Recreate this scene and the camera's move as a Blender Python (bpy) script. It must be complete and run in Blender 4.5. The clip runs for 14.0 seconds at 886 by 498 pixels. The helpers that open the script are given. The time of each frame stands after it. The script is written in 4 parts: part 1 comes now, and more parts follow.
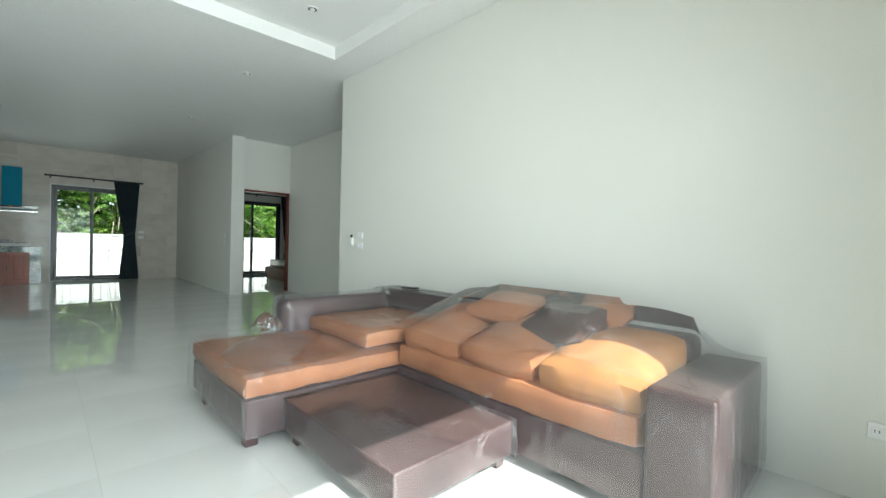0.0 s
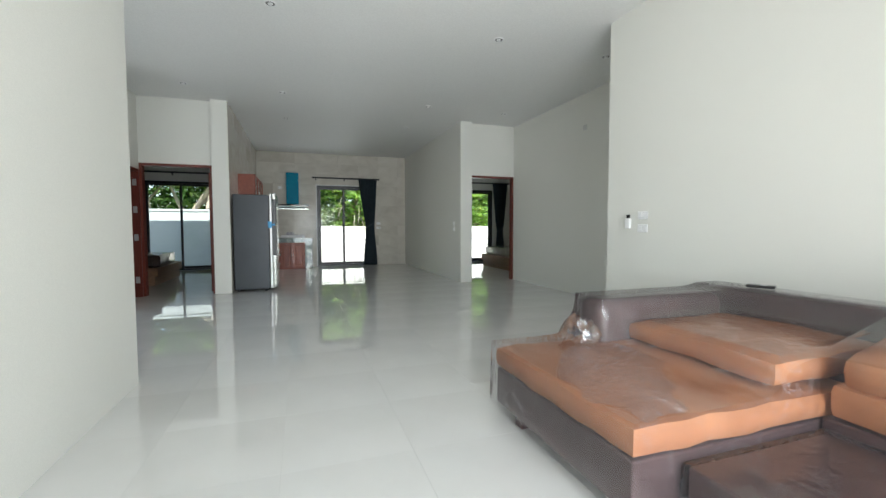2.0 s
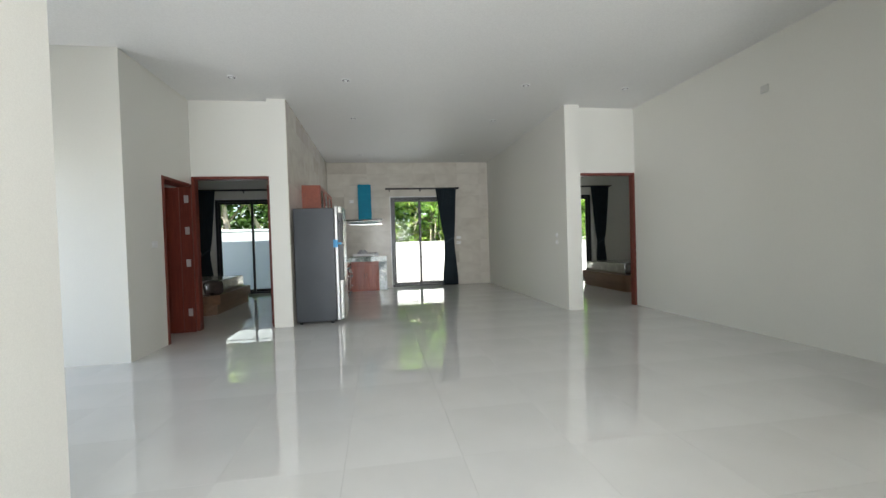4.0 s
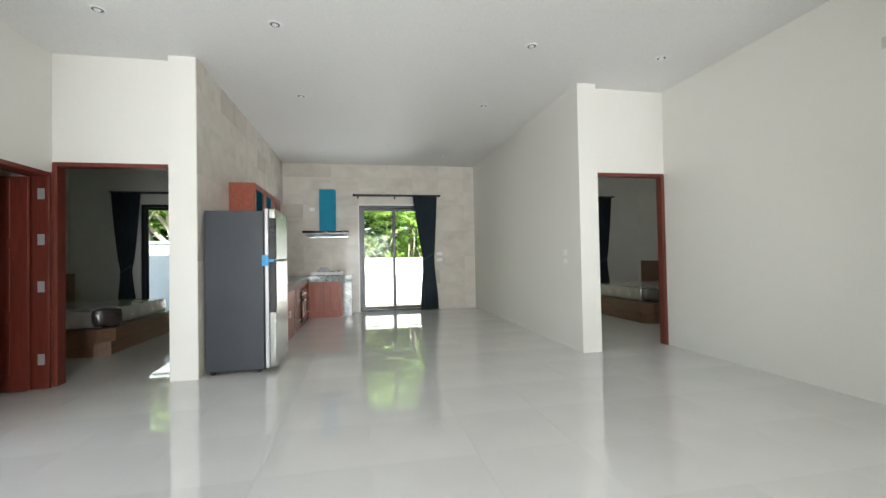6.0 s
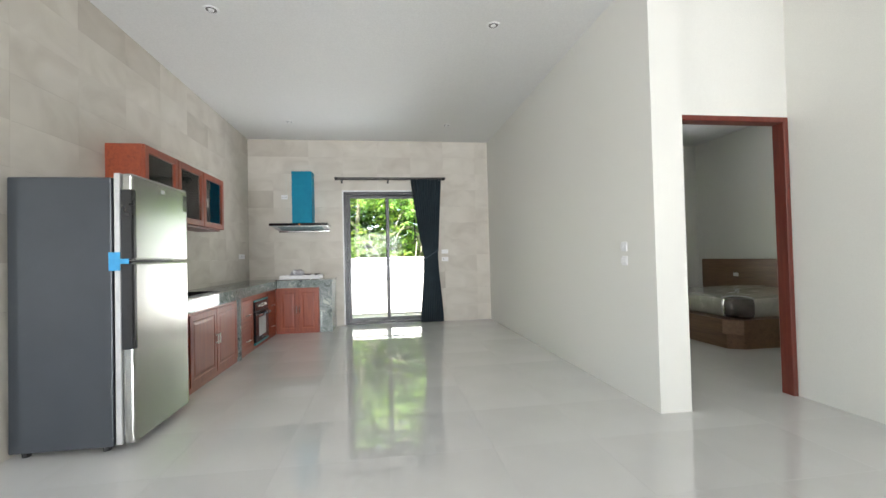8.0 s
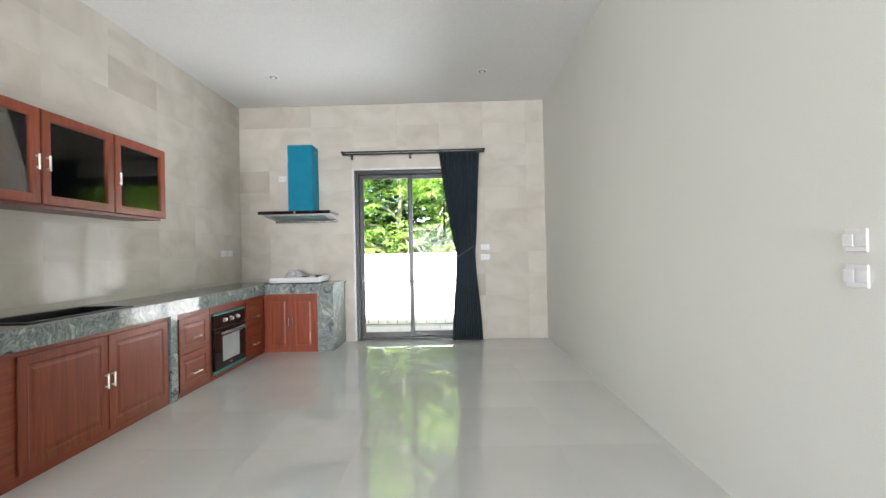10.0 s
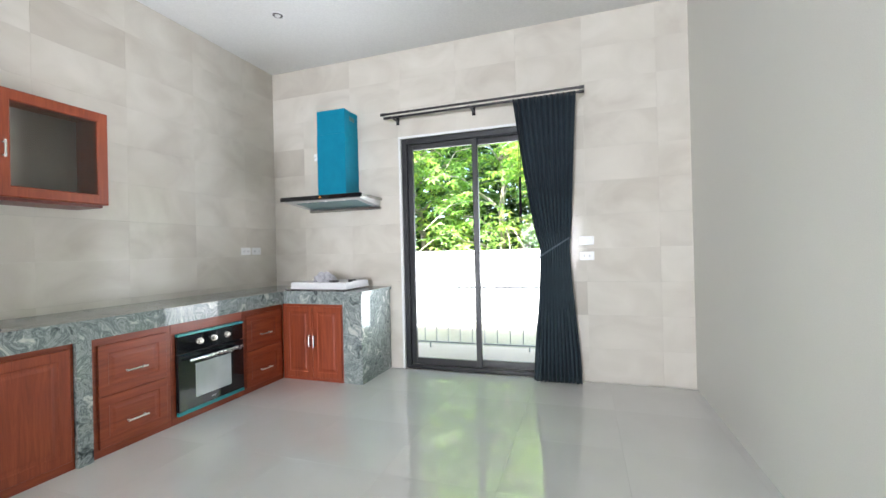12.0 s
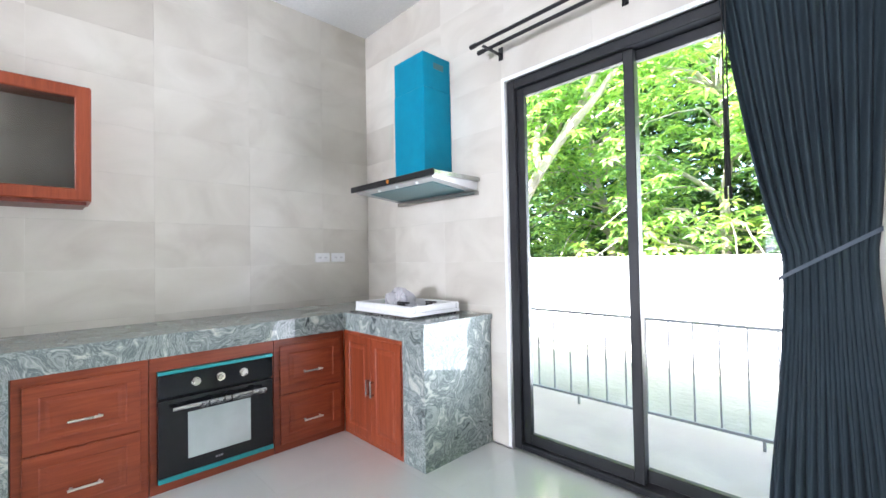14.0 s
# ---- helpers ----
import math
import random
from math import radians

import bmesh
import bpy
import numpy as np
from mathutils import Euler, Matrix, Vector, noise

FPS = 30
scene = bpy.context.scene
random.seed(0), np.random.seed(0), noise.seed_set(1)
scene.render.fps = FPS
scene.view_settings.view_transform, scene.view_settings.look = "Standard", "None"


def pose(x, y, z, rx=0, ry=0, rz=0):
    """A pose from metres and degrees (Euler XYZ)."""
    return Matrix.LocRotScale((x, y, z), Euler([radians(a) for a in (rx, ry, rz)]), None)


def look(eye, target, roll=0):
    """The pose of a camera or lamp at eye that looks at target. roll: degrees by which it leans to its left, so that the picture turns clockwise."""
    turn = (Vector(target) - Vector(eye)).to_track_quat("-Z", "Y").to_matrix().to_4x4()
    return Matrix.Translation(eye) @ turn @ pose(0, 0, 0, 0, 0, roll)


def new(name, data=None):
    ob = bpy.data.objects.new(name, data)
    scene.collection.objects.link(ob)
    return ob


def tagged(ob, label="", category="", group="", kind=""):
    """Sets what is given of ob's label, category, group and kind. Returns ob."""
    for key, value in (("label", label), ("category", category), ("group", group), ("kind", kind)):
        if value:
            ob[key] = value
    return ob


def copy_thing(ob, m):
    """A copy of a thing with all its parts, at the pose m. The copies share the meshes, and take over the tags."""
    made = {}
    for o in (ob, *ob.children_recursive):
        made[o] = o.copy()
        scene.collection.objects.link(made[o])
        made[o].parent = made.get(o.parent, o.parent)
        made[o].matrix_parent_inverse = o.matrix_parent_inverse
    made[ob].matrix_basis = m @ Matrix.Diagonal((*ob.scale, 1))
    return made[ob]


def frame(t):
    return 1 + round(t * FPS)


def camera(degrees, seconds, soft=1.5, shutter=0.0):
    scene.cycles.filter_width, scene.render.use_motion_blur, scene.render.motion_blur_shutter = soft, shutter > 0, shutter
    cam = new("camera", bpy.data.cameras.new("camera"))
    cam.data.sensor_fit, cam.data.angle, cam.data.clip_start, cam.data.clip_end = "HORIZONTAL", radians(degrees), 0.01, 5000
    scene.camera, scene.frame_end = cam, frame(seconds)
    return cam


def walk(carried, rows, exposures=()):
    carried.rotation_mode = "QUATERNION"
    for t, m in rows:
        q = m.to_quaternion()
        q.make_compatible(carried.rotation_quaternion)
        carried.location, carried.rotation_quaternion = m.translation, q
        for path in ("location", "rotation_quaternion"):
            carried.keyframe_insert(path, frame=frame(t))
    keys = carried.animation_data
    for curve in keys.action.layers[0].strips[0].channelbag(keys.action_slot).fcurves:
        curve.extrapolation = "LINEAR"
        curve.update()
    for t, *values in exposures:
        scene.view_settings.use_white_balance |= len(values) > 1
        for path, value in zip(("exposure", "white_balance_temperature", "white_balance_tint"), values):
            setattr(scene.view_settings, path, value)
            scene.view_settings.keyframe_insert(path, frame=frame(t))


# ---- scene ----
cam = camera(93.5, 14.0, soft=1.5)
PATH = [
    (0, (-2.64, -13.281, 1.121), (-1.255, -11.839, 1.093), 1.5),
    (0.5, (-2.669, -13.032, 1.115), (-1.356, -11.525, 1.052), 1.6),
    (1, (-2.796, -12.719, 1.102), (-1.652, -11.082, 0.999), 1.2),
    (1.5, (-2.915, -12.44, 1.088), (-1.992, -10.67, 0.97), 0.5),
    (2, (-2.943, -12.126, 1.076), (-2.299, -10.235, 0.973), -0.1),
    (2.5, (-2.988, -11.774, 1.095), (-2.578, -9.818, 1.034), -0.5),
    (2.7, (-3.003, -11.618, 1.07), (-2.644, -9.651, 1.033), -0.2),
    (4.8, (-2.763, -9.951, 1.136), (-2.462, -7.974, 1.102), -2.0),
    (5, (-2.795, -9.831, 1.113), (-2.45, -7.861, 1.096), -1.5),
    (5.5, (-2.639, -9.405, 1.129), (-2.257, -7.442, 1.14), -1.4),
    (6, (-2.489, -8.95, 1.134), (-2.101, -6.988, 1.171), -1.1),
    (6.5, (-2.35, -8.508, 1.139), (-1.947, -6.55, 1.181), -1.1),
    (7, (-2.199, -8.04, 1.128), (-1.834, -6.074, 1.183), -1.1),
    (7.5, (-2.039, -7.61, 1.116), (-1.684, -5.642, 1.157), -1.2),
    (8, (-1.854, -7.186, 1.111), (-1.572, -5.206, 1.148), -1.4),
    (8.2, (-1.788, -7.01, 1.124), (-1.533, -5.027, 1.152), -1.3),
    (10.5, (-1.102, -5.069, 1.148), (-1.244, -3.074, 1.158), -1.4),
    (11, (-0.952, -4.633, 1.143), (-1.224, -2.651, 1.143), -1.5),
    (11.5, (-0.898, -4.183, 1.138), (-1.335, -2.231, 1.145), -1.5),
    (12, (-0.827, -3.76, 1.146), (-1.466, -1.864, 1.153), -1.4),
    (12.5, (-0.769, -3.276, 1.143), (-1.666, -1.489, 1.177), -1.3),
    (13, (-0.787, -2.855, 1.141), (-1.882, -1.183, 1.182), -1.5),
    (13.5, (-0.812, -2.429, 1.149), (-2.098, -0.898, 1.2), -1.4),
    (14, (-0.944, -2.07, 1.168), (-2.382, -0.681, 1.209), -1.1),
]
EXPOSURES = [(0.0, 0.95, 6180, -1), (1.0, 1.05, 6300, 5), (2.5, 1.2, 6400, 8), (5.0, 1.8, 6600, 12), (6.5, 2.18, 6600, 12), (8.0, 2.4, 6550, 13), (10.5, 2.7, 6500, 15), (12.0, 2.95, 6250, 15), (14.0, 3.3, 5980, 18)]
walk(cam, [(t, look(eye, target, roll)) for t, eye, target, roll in PATH], EXPOSURES)

# ---- world, sun, large lights ----
SUN_ELEV = radians(46)
world = bpy.data.worlds.new("world")
scene.world = world
world.use_nodes = True
wn = world.node_tree.nodes
sky = wn.new("ShaderNodeTexSky")
sky.sky_type = "NISHITA"
sky.sun_disc = False
sky.sun_elevation = SUN_ELEV
sky.sun_rotation = radians(180)
wn["Background"].inputs["Strength"].default_value = 0.15
world.node_tree.links.new(sky.outputs["Color"], wn["Background"].inputs["Color"])

sun = new("sun", bpy.data.lights.new("sun", "SUN"))
sun.data.energy = 5.0
sun.data.angle = radians(0.5)
sun.data.color = (1.0, 0.95, 0.87)
sun.matrix_world = look((0.0, -math.cos(SUN_ELEV), math.sin(SUN_ELEV)), (0, 0, 0))


def sky_lamp(name, x, z, y, width, height, watts, ahead, color=(0.93, 0.97, 1.0), spread=180, side=0.0, up=0.0):
    """Daylight of one opening; ahead is +1 or -1 along y."""
    lamp = new(name, bpy.data.lights.new(name, "AREA"))
    lamp.data.shape = "RECTANGLE"
    lamp.data.size, lamp.data.size_y = width, height
    lamp.data.energy = watts
    lamp.data.color = color
    lamp.data.spread = radians(spread)
    lamp.matrix_world = look((x, y, z), (x + side, y + ahead, z + up))
    return lamp


sky_lamp("daylight_south", -2.15, 1.22, -13.98, 2.4, 2.4, 58, 1, spread=112)
# Added fill for the hall, shining through an assumed opening out of view.
recess_fill = sky_lamp("fill_recess", 0, 0, 0, 2.1, 2.2, 8, 1)
sky_lamp("daylight_bedroom_left", -5.81, 1.12, 0.30, 1.4, 1.9, 0.3, -1, spread=100, up=0.9)
sky_lamp("daylight_bedroom_right", 2.0, 1.12, 0.30, 1.5, 1.9, 4.5, -1, spread=100, up=0.9)
sky_lamp("daylight_kitchen", -1.78, 1.12, 0.34, 1.2, 1.8, 5.0, -1, spread=112, side=-1.2, up=0.9)
recess_fill.matrix_world = look((-7.10, -7.40, 1.20), (-6.10, -7.40, 1.20))


# ---- materials ----
def material(name):
    m = bpy.data.materials.new(name)
    m.use_nodes = True
    n = m.node_tree.nodes
    return m, n, m.node_tree.links, n["Principled BSDF"]


def ramp(n, stops):
    r = n.new("ShaderNodeValToRGB")
    e = r.color_ramp.elements
    while len(e) < len(stops):
        e.new(0.5)
    for i, (p, c) in enumerate(stops):
        e[i].position = p
        e[i].color = (*c, 1)
    return r


def texture(n, l, scale, detail=4.0, rough=0.55, stretch=(1, 1, 1), distort=0.0):
    c = n.new("ShaderNodeTexCoord")
    mp = n.new("ShaderNodeMapping")
    mp.inputs["Scale"].default_value = stretch
    l.new(c.outputs["Object"], mp.inputs["Vector"])
    t = n.new("ShaderNodeTexNoise")
    t.inputs["Scale"].default_value = scale
    t.inputs["Detail"].default_value = detail
    t.inputs["Roughness"].default_value = rough
    t.inputs["Distortion"].default_value = distort
    l.new(mp.outputs["Vector"], t.inputs["Vector"])
    return t


def bump(n, l, p, source, strength, distance):
    b = n.new("ShaderNodeBump")
    b.inputs["Strength"].default_value = strength
    b.inputs["Distance"].default_value = distance
    l.new(source, b.inputs["Height"])
    l.new(b.outputs["Normal"], p.inputs["Normal"])
    return b


def mixed(n, l, a, b, fac=0.5, mode="MIX"):
    x = n.new("ShaderNodeMix")
    x.data_type = "RGBA"
    x.blend_type = mode
    for key, v in (("Factor", fac), ("A", a), ("B", b)):
        socket = x.inputs[0] if key == "Factor" else x.inputs[6 if key == "A" else 7]
        if isinstance(v, (int, float)):
            socket.default_value = v
        elif isinstance(v, tuple):
            socket.default_value = (*v, 1)
        else:
            l.new(v, socket)
    return x.outputs[2]


def surface(name, dark, light, scale=3.0, roughness=0.5, metal=0.0, grain=60.0, relief=0.05, depth=0.002, stretch=(1, 1, 1), coat=0.0, rough_var=0.08, detail=5.0):
    """A two-scale mottled surface between two colours, with fine relief."""
    m, n, l, p = material(name)
    big = texture(n, l, scale, detail, stretch=stretch)
    fine = texture(n, l, grain, 3.0, stretch=stretch)
    r = ramp(n, [(0.3, dark), (0.7, light)])
    l.new(big.outputs["Fac"], r.inputs["Fac"])
    shade = ramp(n, [(0.25, (0.90, 0.90, 0.90)), (0.75, (1, 1, 1))])
    l.new(fine.outputs["Fac"], shade.inputs["Fac"])
    l.new(mixed(n, l, r.outputs["Color"], shade.outputs["Color"], 1.0, "MULTIPLY"), p.inputs["Base Color"])
    mr = n.new("ShaderNodeMapRange")
    mr.inputs["To Min"].default_value = max(0.02, roughness - rough_var)
    mr.inputs["To Max"].default_value = min(1.0, roughness + rough_var)
    l.new(big.outputs["Fac"], mr.inputs["Value"])
    l.new(mr.outputs["Result"], p.inputs["Roughness"])
    p.inputs["Metallic"].default_value = metal
    p.inputs["Coat Weight"].default_value = coat
    p.inputs["Coat Roughness"].default_value = 0.08
    if relief:
        bump(n, l, p, fine.outputs["Fac"], relief, depth)
    return m


def paint_material():
    return surface("wall_paint", (0.765, 0.76, 0.705), (0.785, 0.78, 0.728), 0.5, 0.55, grain=220, relief=0.01, depth=0.0003, rough_var=0.03)


def wood_material(name, dark, mid, light, axis="z", roughness=0.42, coat=0.10):
    m, n, l, p = material(name)
    s = {"x": (0.6, 9, 9), "y": (9, 0.6, 9), "z": (9, 9, 0.6)}[axis]
    t = texture(n, l, 3.0, 6.0, 0.6, s, 1.2)
    f = texture(n, l, 28.0, 3.0, 0.6, s)
    r = ramp(n, [(0.25, dark), (0.5, mid), (0.78, light)])
    l.new(t.outputs["Fac"], r.inputs["Fac"])
    g = ramp(n, [(0.3, (0.90, 0.89, 0.88)), (0.6, (1, 1, 1))])
    l.new(f.outputs["Fac"], g.inputs["Fac"])
    info = n.new("ShaderNodeObjectInfo")
    v = ramp(n, [(0.0, (0.88, 0.86, 0.84)), (1.0, (1.06, 1.05, 1.04))])
    l.new(info.outputs["Random"], v.inputs["Fac"])
    c = mixed(n, l, r.outputs["Color"], g.outputs["Color"], 1.0, "MULTIPLY")
    l.new(mixed(n, l, c, v.outputs["Color"], 1.0, "MULTIPLY"), p.inputs["Base Color"])
    p.inputs["Roughness"].default_value = roughness
    p.inputs["Coat Weight"].default_value = coat
    p.inputs["Coat Roughness"].default_value = 0.2
    bump(n, l, p, f.outputs["Fac"], 0.12, 0.001)
    return m


def floor_tile_material():
    m, n, l, p = material("polished_floor_tile")
    t = texture(n, l, 1.3, 5.0, 0.6)
    info = n.new("ShaderNodeObjectInfo")
    r = ramp(n, [(0.3, (0.66, 0.66, 0.64)), (0.7, (0.72, 0.72, 0.70))])
    l.new(t.outputs["Fac"], r.inputs["Fac"])
    v = ramp(n, [(0.0, (0.965, 0.965, 0.965)), (1.0, (1, 1, 1))])
    l.new(info.outputs["Random"], v.inputs["Fac"])
    l.new(mixed(n, l, r.outputs["Color"], v.outputs["Color"], 1.0, "MULTIPLY"), p.inputs["Base Color"])
    p.inputs["Roughness"].default_value = 0.01
    p.inputs["IOR"].default_value = 1.9
    w = texture(n, l, 5.0, 2.0)
    bump(n, l, p, w.outputs["Fac"], 0.004, 0.003)
    return m


def wall_tile_material():
    m, n, l, p = material("concrete_look_wall_tile")
    info = n.new("ShaderNodeObjectInfo")
    c = n.new("ShaderNodeTexCoord")
    add = n.new("ShaderNodeVectorMath")
    mul = n.new("ShaderNodeMath")
    mul.operation = "MULTIPLY"
    mul.inputs[1].default_value = 37.0
    l.new(info.outputs["Random"], mul.inputs[0])
    mp = n.new("ShaderNodeMapping")
    mp.inputs["Scale"].default_value = (0.8, 0.9, 1.1)
    l.new(c.outputs["Object"], mp.inputs["Vector"])
    l.new(mp.outputs["Vector"], add.inputs[0])
    l.new(mul.outputs["Value"], add.inputs[1])
    t = n.new("ShaderNodeTexNoise")
    t.inputs["Scale"].default_value = 2.6
    t.inputs["Detail"].default_value = 7.0
    t.inputs["Distortion"].default_value = 1.0
    l.new(add.outputs["Vector"], t.inputs["Vector"])
    r = ramp(n, [(0.28, (0.53, 0.49, 0.43)), (0.5, (0.60, 0.565, 0.50)), (0.72, (0.655, 0.62, 0.555))])
    l.new(t.outputs["Fac"], r.inputs["Fac"])
    v = ramp(n, [(0.0, (0.84, 0.825, 0.81)), (0.08, (0.95, 0.945, 0.94)), (0.25, (0.985, 0.985, 0.985)), (1.0, (1.01, 1.01, 1.01))])
    l.new(info.outputs["Random"], v.inputs["Fac"])
    l.new(mixed(n, l, r.outputs["Color"], v.outputs["Color"], 1.0, "MULTIPLY"), p.inputs["Base Color"])
    p.inputs["Roughness"].default_value = 0.09
    p.inputs["IOR"].default_value = 1.2
    bump(n, l, p, t.outputs["Fac"], 0.010, 0.003)
    return m


def granite_material():
    m, n, l, p = material("veined_grey_granite")
    warp = texture(n, l, 2.2, 3.0)
    c = n.new("ShaderNodeTexCoord")
    mixv = n.new("ShaderNodeVectorMath")
    mixv.operation = "MULTIPLY_ADD"
    mixv.inputs[1].default_value = (0.55, 0.55, 0.55)
    l.new(warp.outputs["Color"], mixv.inputs[0])
    l.new(c.outputs["Object"], mixv.inputs[2])
    t = n.new("ShaderNodeTexNoise")
    t.inputs["Scale"].default_value = 4.6
    t.inputs["Detail"].default_value = 7.0
    t.inputs["Roughness"].default_value = 0.72
    t.inputs["Distortion"].default_value = 2.0
    l.new(mixv.outputs["Vector"], t.inputs["Vector"])
    r = ramp(n, [(0.34, (0.035, 0.042, 0.045)), (0.42, (0.19, 0.225, 0.22)), (0.47, (0.36, 0.40, 0.385)), (0.51, (0.13, 0.16, 0.16)), (0.56, (0.30, 0.34, 0.33)), (0.64, (0.60, 0.61, 0.56)), (0.70, (0.24, 0.28, 0.27))])
    l.new(t.outputs["Fac"], r.inputs["Fac"])
    l.new(r.outputs["Color"], p.inputs["Base Color"])
    p.inputs["Roughness"].default_value = 0.04
    p.inputs["IOR"].default_value = 1.36
    return m


def glass_material(name="window_glass", tint=(0.97, 0.99, 0.98), ior=1.18):
    m, n, l, p = material(name)
    tr = n.new("ShaderNodeBsdfTransparent")
    tr.inputs["Color"].default_value = (*tint, 1)
    gl = n.new("ShaderNodeBsdfGlossy")
    gl.inputs["Roughness"].default_value = 0.01
    fr = n.new("ShaderNodeFresnel")
    fr.inputs["IOR"].default_value = ior
    mx = n.new("ShaderNodeMixShader")
    l.new(fr.outputs["Fac"], mx.inputs["Fac"])
    l.new(tr.outputs["BSDF"], mx.inputs[1])
    l.new(gl.outputs["BSDF"], mx.inputs[2])
    l.new(mx.outputs["Shader"], n["Material Output"].inputs["Surface"])
    return m


def film_material(name, tint, haze, glint_streak=0.0, wrinkle=0.25, scale=7.0, ior=1.6):
    """Clear stretch film: see-through and glossy, whitish along its creases, with glints painted in there."""
    m, n, l, p = material(name)
    tr = n.new("ShaderNodeBsdfTransparent")
    tr.inputs["Color"].default_value = (*tint, 1)
    gl = n.new("ShaderNodeBsdfGlossy")
    gl.inputs["Roughness"].default_value = 0.05
    di = n.new("ShaderNodeBsdfDiffuse")
    # Pale lavender veil: part film haze, part sheen and glints put into the colour.
    di.inputs["Color"].default_value = (0.86, 0.85, 0.90, 1)
    fold = texture(n, l, scale, 5.0, 0.6, (1.0, 0.55, 0.35), 1.4)
    crease = ramp(n, [(0.44, (0, 0, 0)), (0.5, (1, 1, 1)), (0.56, (0, 0, 0))])
    l.new(fold.outputs["Fac"], crease.inputs["Fac"])
    b = n.new("ShaderNodeBump")
    b.inputs["Strength"].default_value = wrinkle
    b.inputs["Distance"].default_value = 0.006
    l.new(crease.outputs["Color"], b.inputs["Height"])
    l.new(b.outputs["Normal"], gl.inputs["Normal"])
    fr = n.new("ShaderNodeFresnel")
    fr.inputs["IOR"].default_value = ior
    l.new(b.outputs["Normal"], fr.inputs["Normal"])
    where = texture(n, l, 2.3, 3.0, 0.5)
    some = ramp(n, [(0.45, (0, 0, 0)), (0.62, (glint_streak, glint_streak, glint_streak))])
    l.new(where.outputs["Fac"], some.inputs["Fac"])
    thin = ramp(n, [(0.485, (0, 0, 0)), (0.5, (1, 1, 1)), (0.515, (0, 0, 0))])
    l.new(fold.outputs["Fac"], thin.inputs["Fac"])
    veil = mixed(n, l, thin.outputs["Color"], some.outputs["Color"], 1.0, "MULTIPLY")
    a = n.new("ShaderNodeMixShader")
    l.new(mixed(n, l, veil, (haze, haze, haze), 1.0, "ADD"), a.inputs["Fac"])
    l.new(tr.outputs["BSDF"], a.inputs[1])
    l.new(di.outputs["BSDF"], a.inputs[2])
    o = n.new("ShaderNodeMixShader")
    l.new(fr.outputs["Fac"], o.inputs["Fac"])
    l.new(a.outputs["Shader"], o.inputs[1])
    l.new(gl.outputs["BSDF"], o.inputs[2])
    l.new(o.outputs["Shader"], n["Material Output"].inputs["Surface"])
    return m


def leaf_material(name, dark, light, glow=0.5):
    m, n, l, p = material(name)
    g = n.new("ShaderNodeNewGeometry")
    clump = texture(n, l, 1.1, 2.0)
    mean = n.new("ShaderNodeMath")
    mean.operation = "MULTIPLY_ADD"
    mean.inputs[1].default_value = 0.55
    l.new(g.outputs["Random Per Island"], mean.inputs[0])
    spread = n.new("ShaderNodeMapRange")
    for key, v in (("From Min", 0.33), ("From Max", 0.67), ("To Min", 0.0), ("To Max", 0.5)):
        spread.inputs[key].default_value = v
    l.new(clump.outputs["Fac"], spread.inputs["Value"])
    l.new(spread.outputs["Result"], mean.inputs[2])
    r = ramp(n, [(0.1, dark), (0.65, light), (1.0, (light[0] * 1.6, light[1] * 1.15, light[2]))])
    l.new(mean.outputs["Value"], r.inputs["Fac"])
    l.new(r.outputs["Color"], p.inputs["Base Color"])
    p.inputs["Roughness"].default_value = 0.4
    tl = n.new("ShaderNodeBsdfTranslucent")
    bright = mixed(n, l, r.outputs["Color"], (1.5, 1.5, 0.8), 1.0, "MULTIPLY")
    l.new(bright, tl.inputs["Color"])
    mx = n.new("ShaderNodeMixShader")
    mx.inputs["Fac"].default_value = glow
    l.new(p.outputs["BSDF"], mx.inputs[1])
    l.new(tl.outputs["BSDF"], mx.inputs[2])
    l.new(mx.outputs["Shader"], n["Material Output"].inputs["Surface"])
    return m


PAINT = paint_material()
CEIL = surface("ceiling_paint", (0.82, 0.82, 0.805), (0.85, 0.85, 0.835), 0.5, 0.6, grain=70, relief=0.04, depth=0.001)
FLOOR_TILE = floor_tile_material()
GROUT = surface("grout", (0.58, 0.58, 0.56), (0.64, 0.64, 0.62), 8, 0.6)
WALL_TILE = wall_tile_material()
GRANITE = granite_material()
REDWOOD = wood_material("red_hardwood", (0.185, 0.030, 0.010), (0.27, 0.050, 0.016), (0.36, 0.080, 0.026))
REDWOOD_Y = wood_material("red_hardwood_level", (0.185, 0.030, 0.010), (0.27, 0.050, 0.016), (0.36, 0.080, 0.026), "y")
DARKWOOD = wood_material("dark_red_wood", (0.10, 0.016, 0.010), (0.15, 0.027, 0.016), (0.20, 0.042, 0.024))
BEDWOOD = wood_material("walnut_laminate", (0.13, 0.068, 0.036), (0.19, 0.105, 0.058), (0.25, 0.145, 0.085), "y", 0.4, 0.0)
BLACK_ALU = surface("black_aluminium", (0.012, 0.013, 0.015), (0.020, 0.021, 0.024), 6, 0.35, 0.0, relief=0.02)
WHITE_ALU = surface("white_trim", (0.78, 0.78, 0.77), (0.82, 0.82, 0.81), 6, 0.4, relief=0.02)
WHITE_PLASTIC = surface("white_plastic", (0.82, 0.82, 0.82), (0.86, 0.86, 0.86), 9, 0.3, relief=0.0)
FOAM = surface("white_foam", (0.80, 0.80, 0.80), (0.85, 0.85, 0.85), 20, 0.7, grain=200, relief=0.2)
STEEL = surface("brushed_steel", (0.40, 0.40, 0.38), (0.47, 0.47, 0.45), 3, 0.24, 1.0, grain=120, stretch=(1, 1, 0.04), relief=0.02, rough_var=0.04)
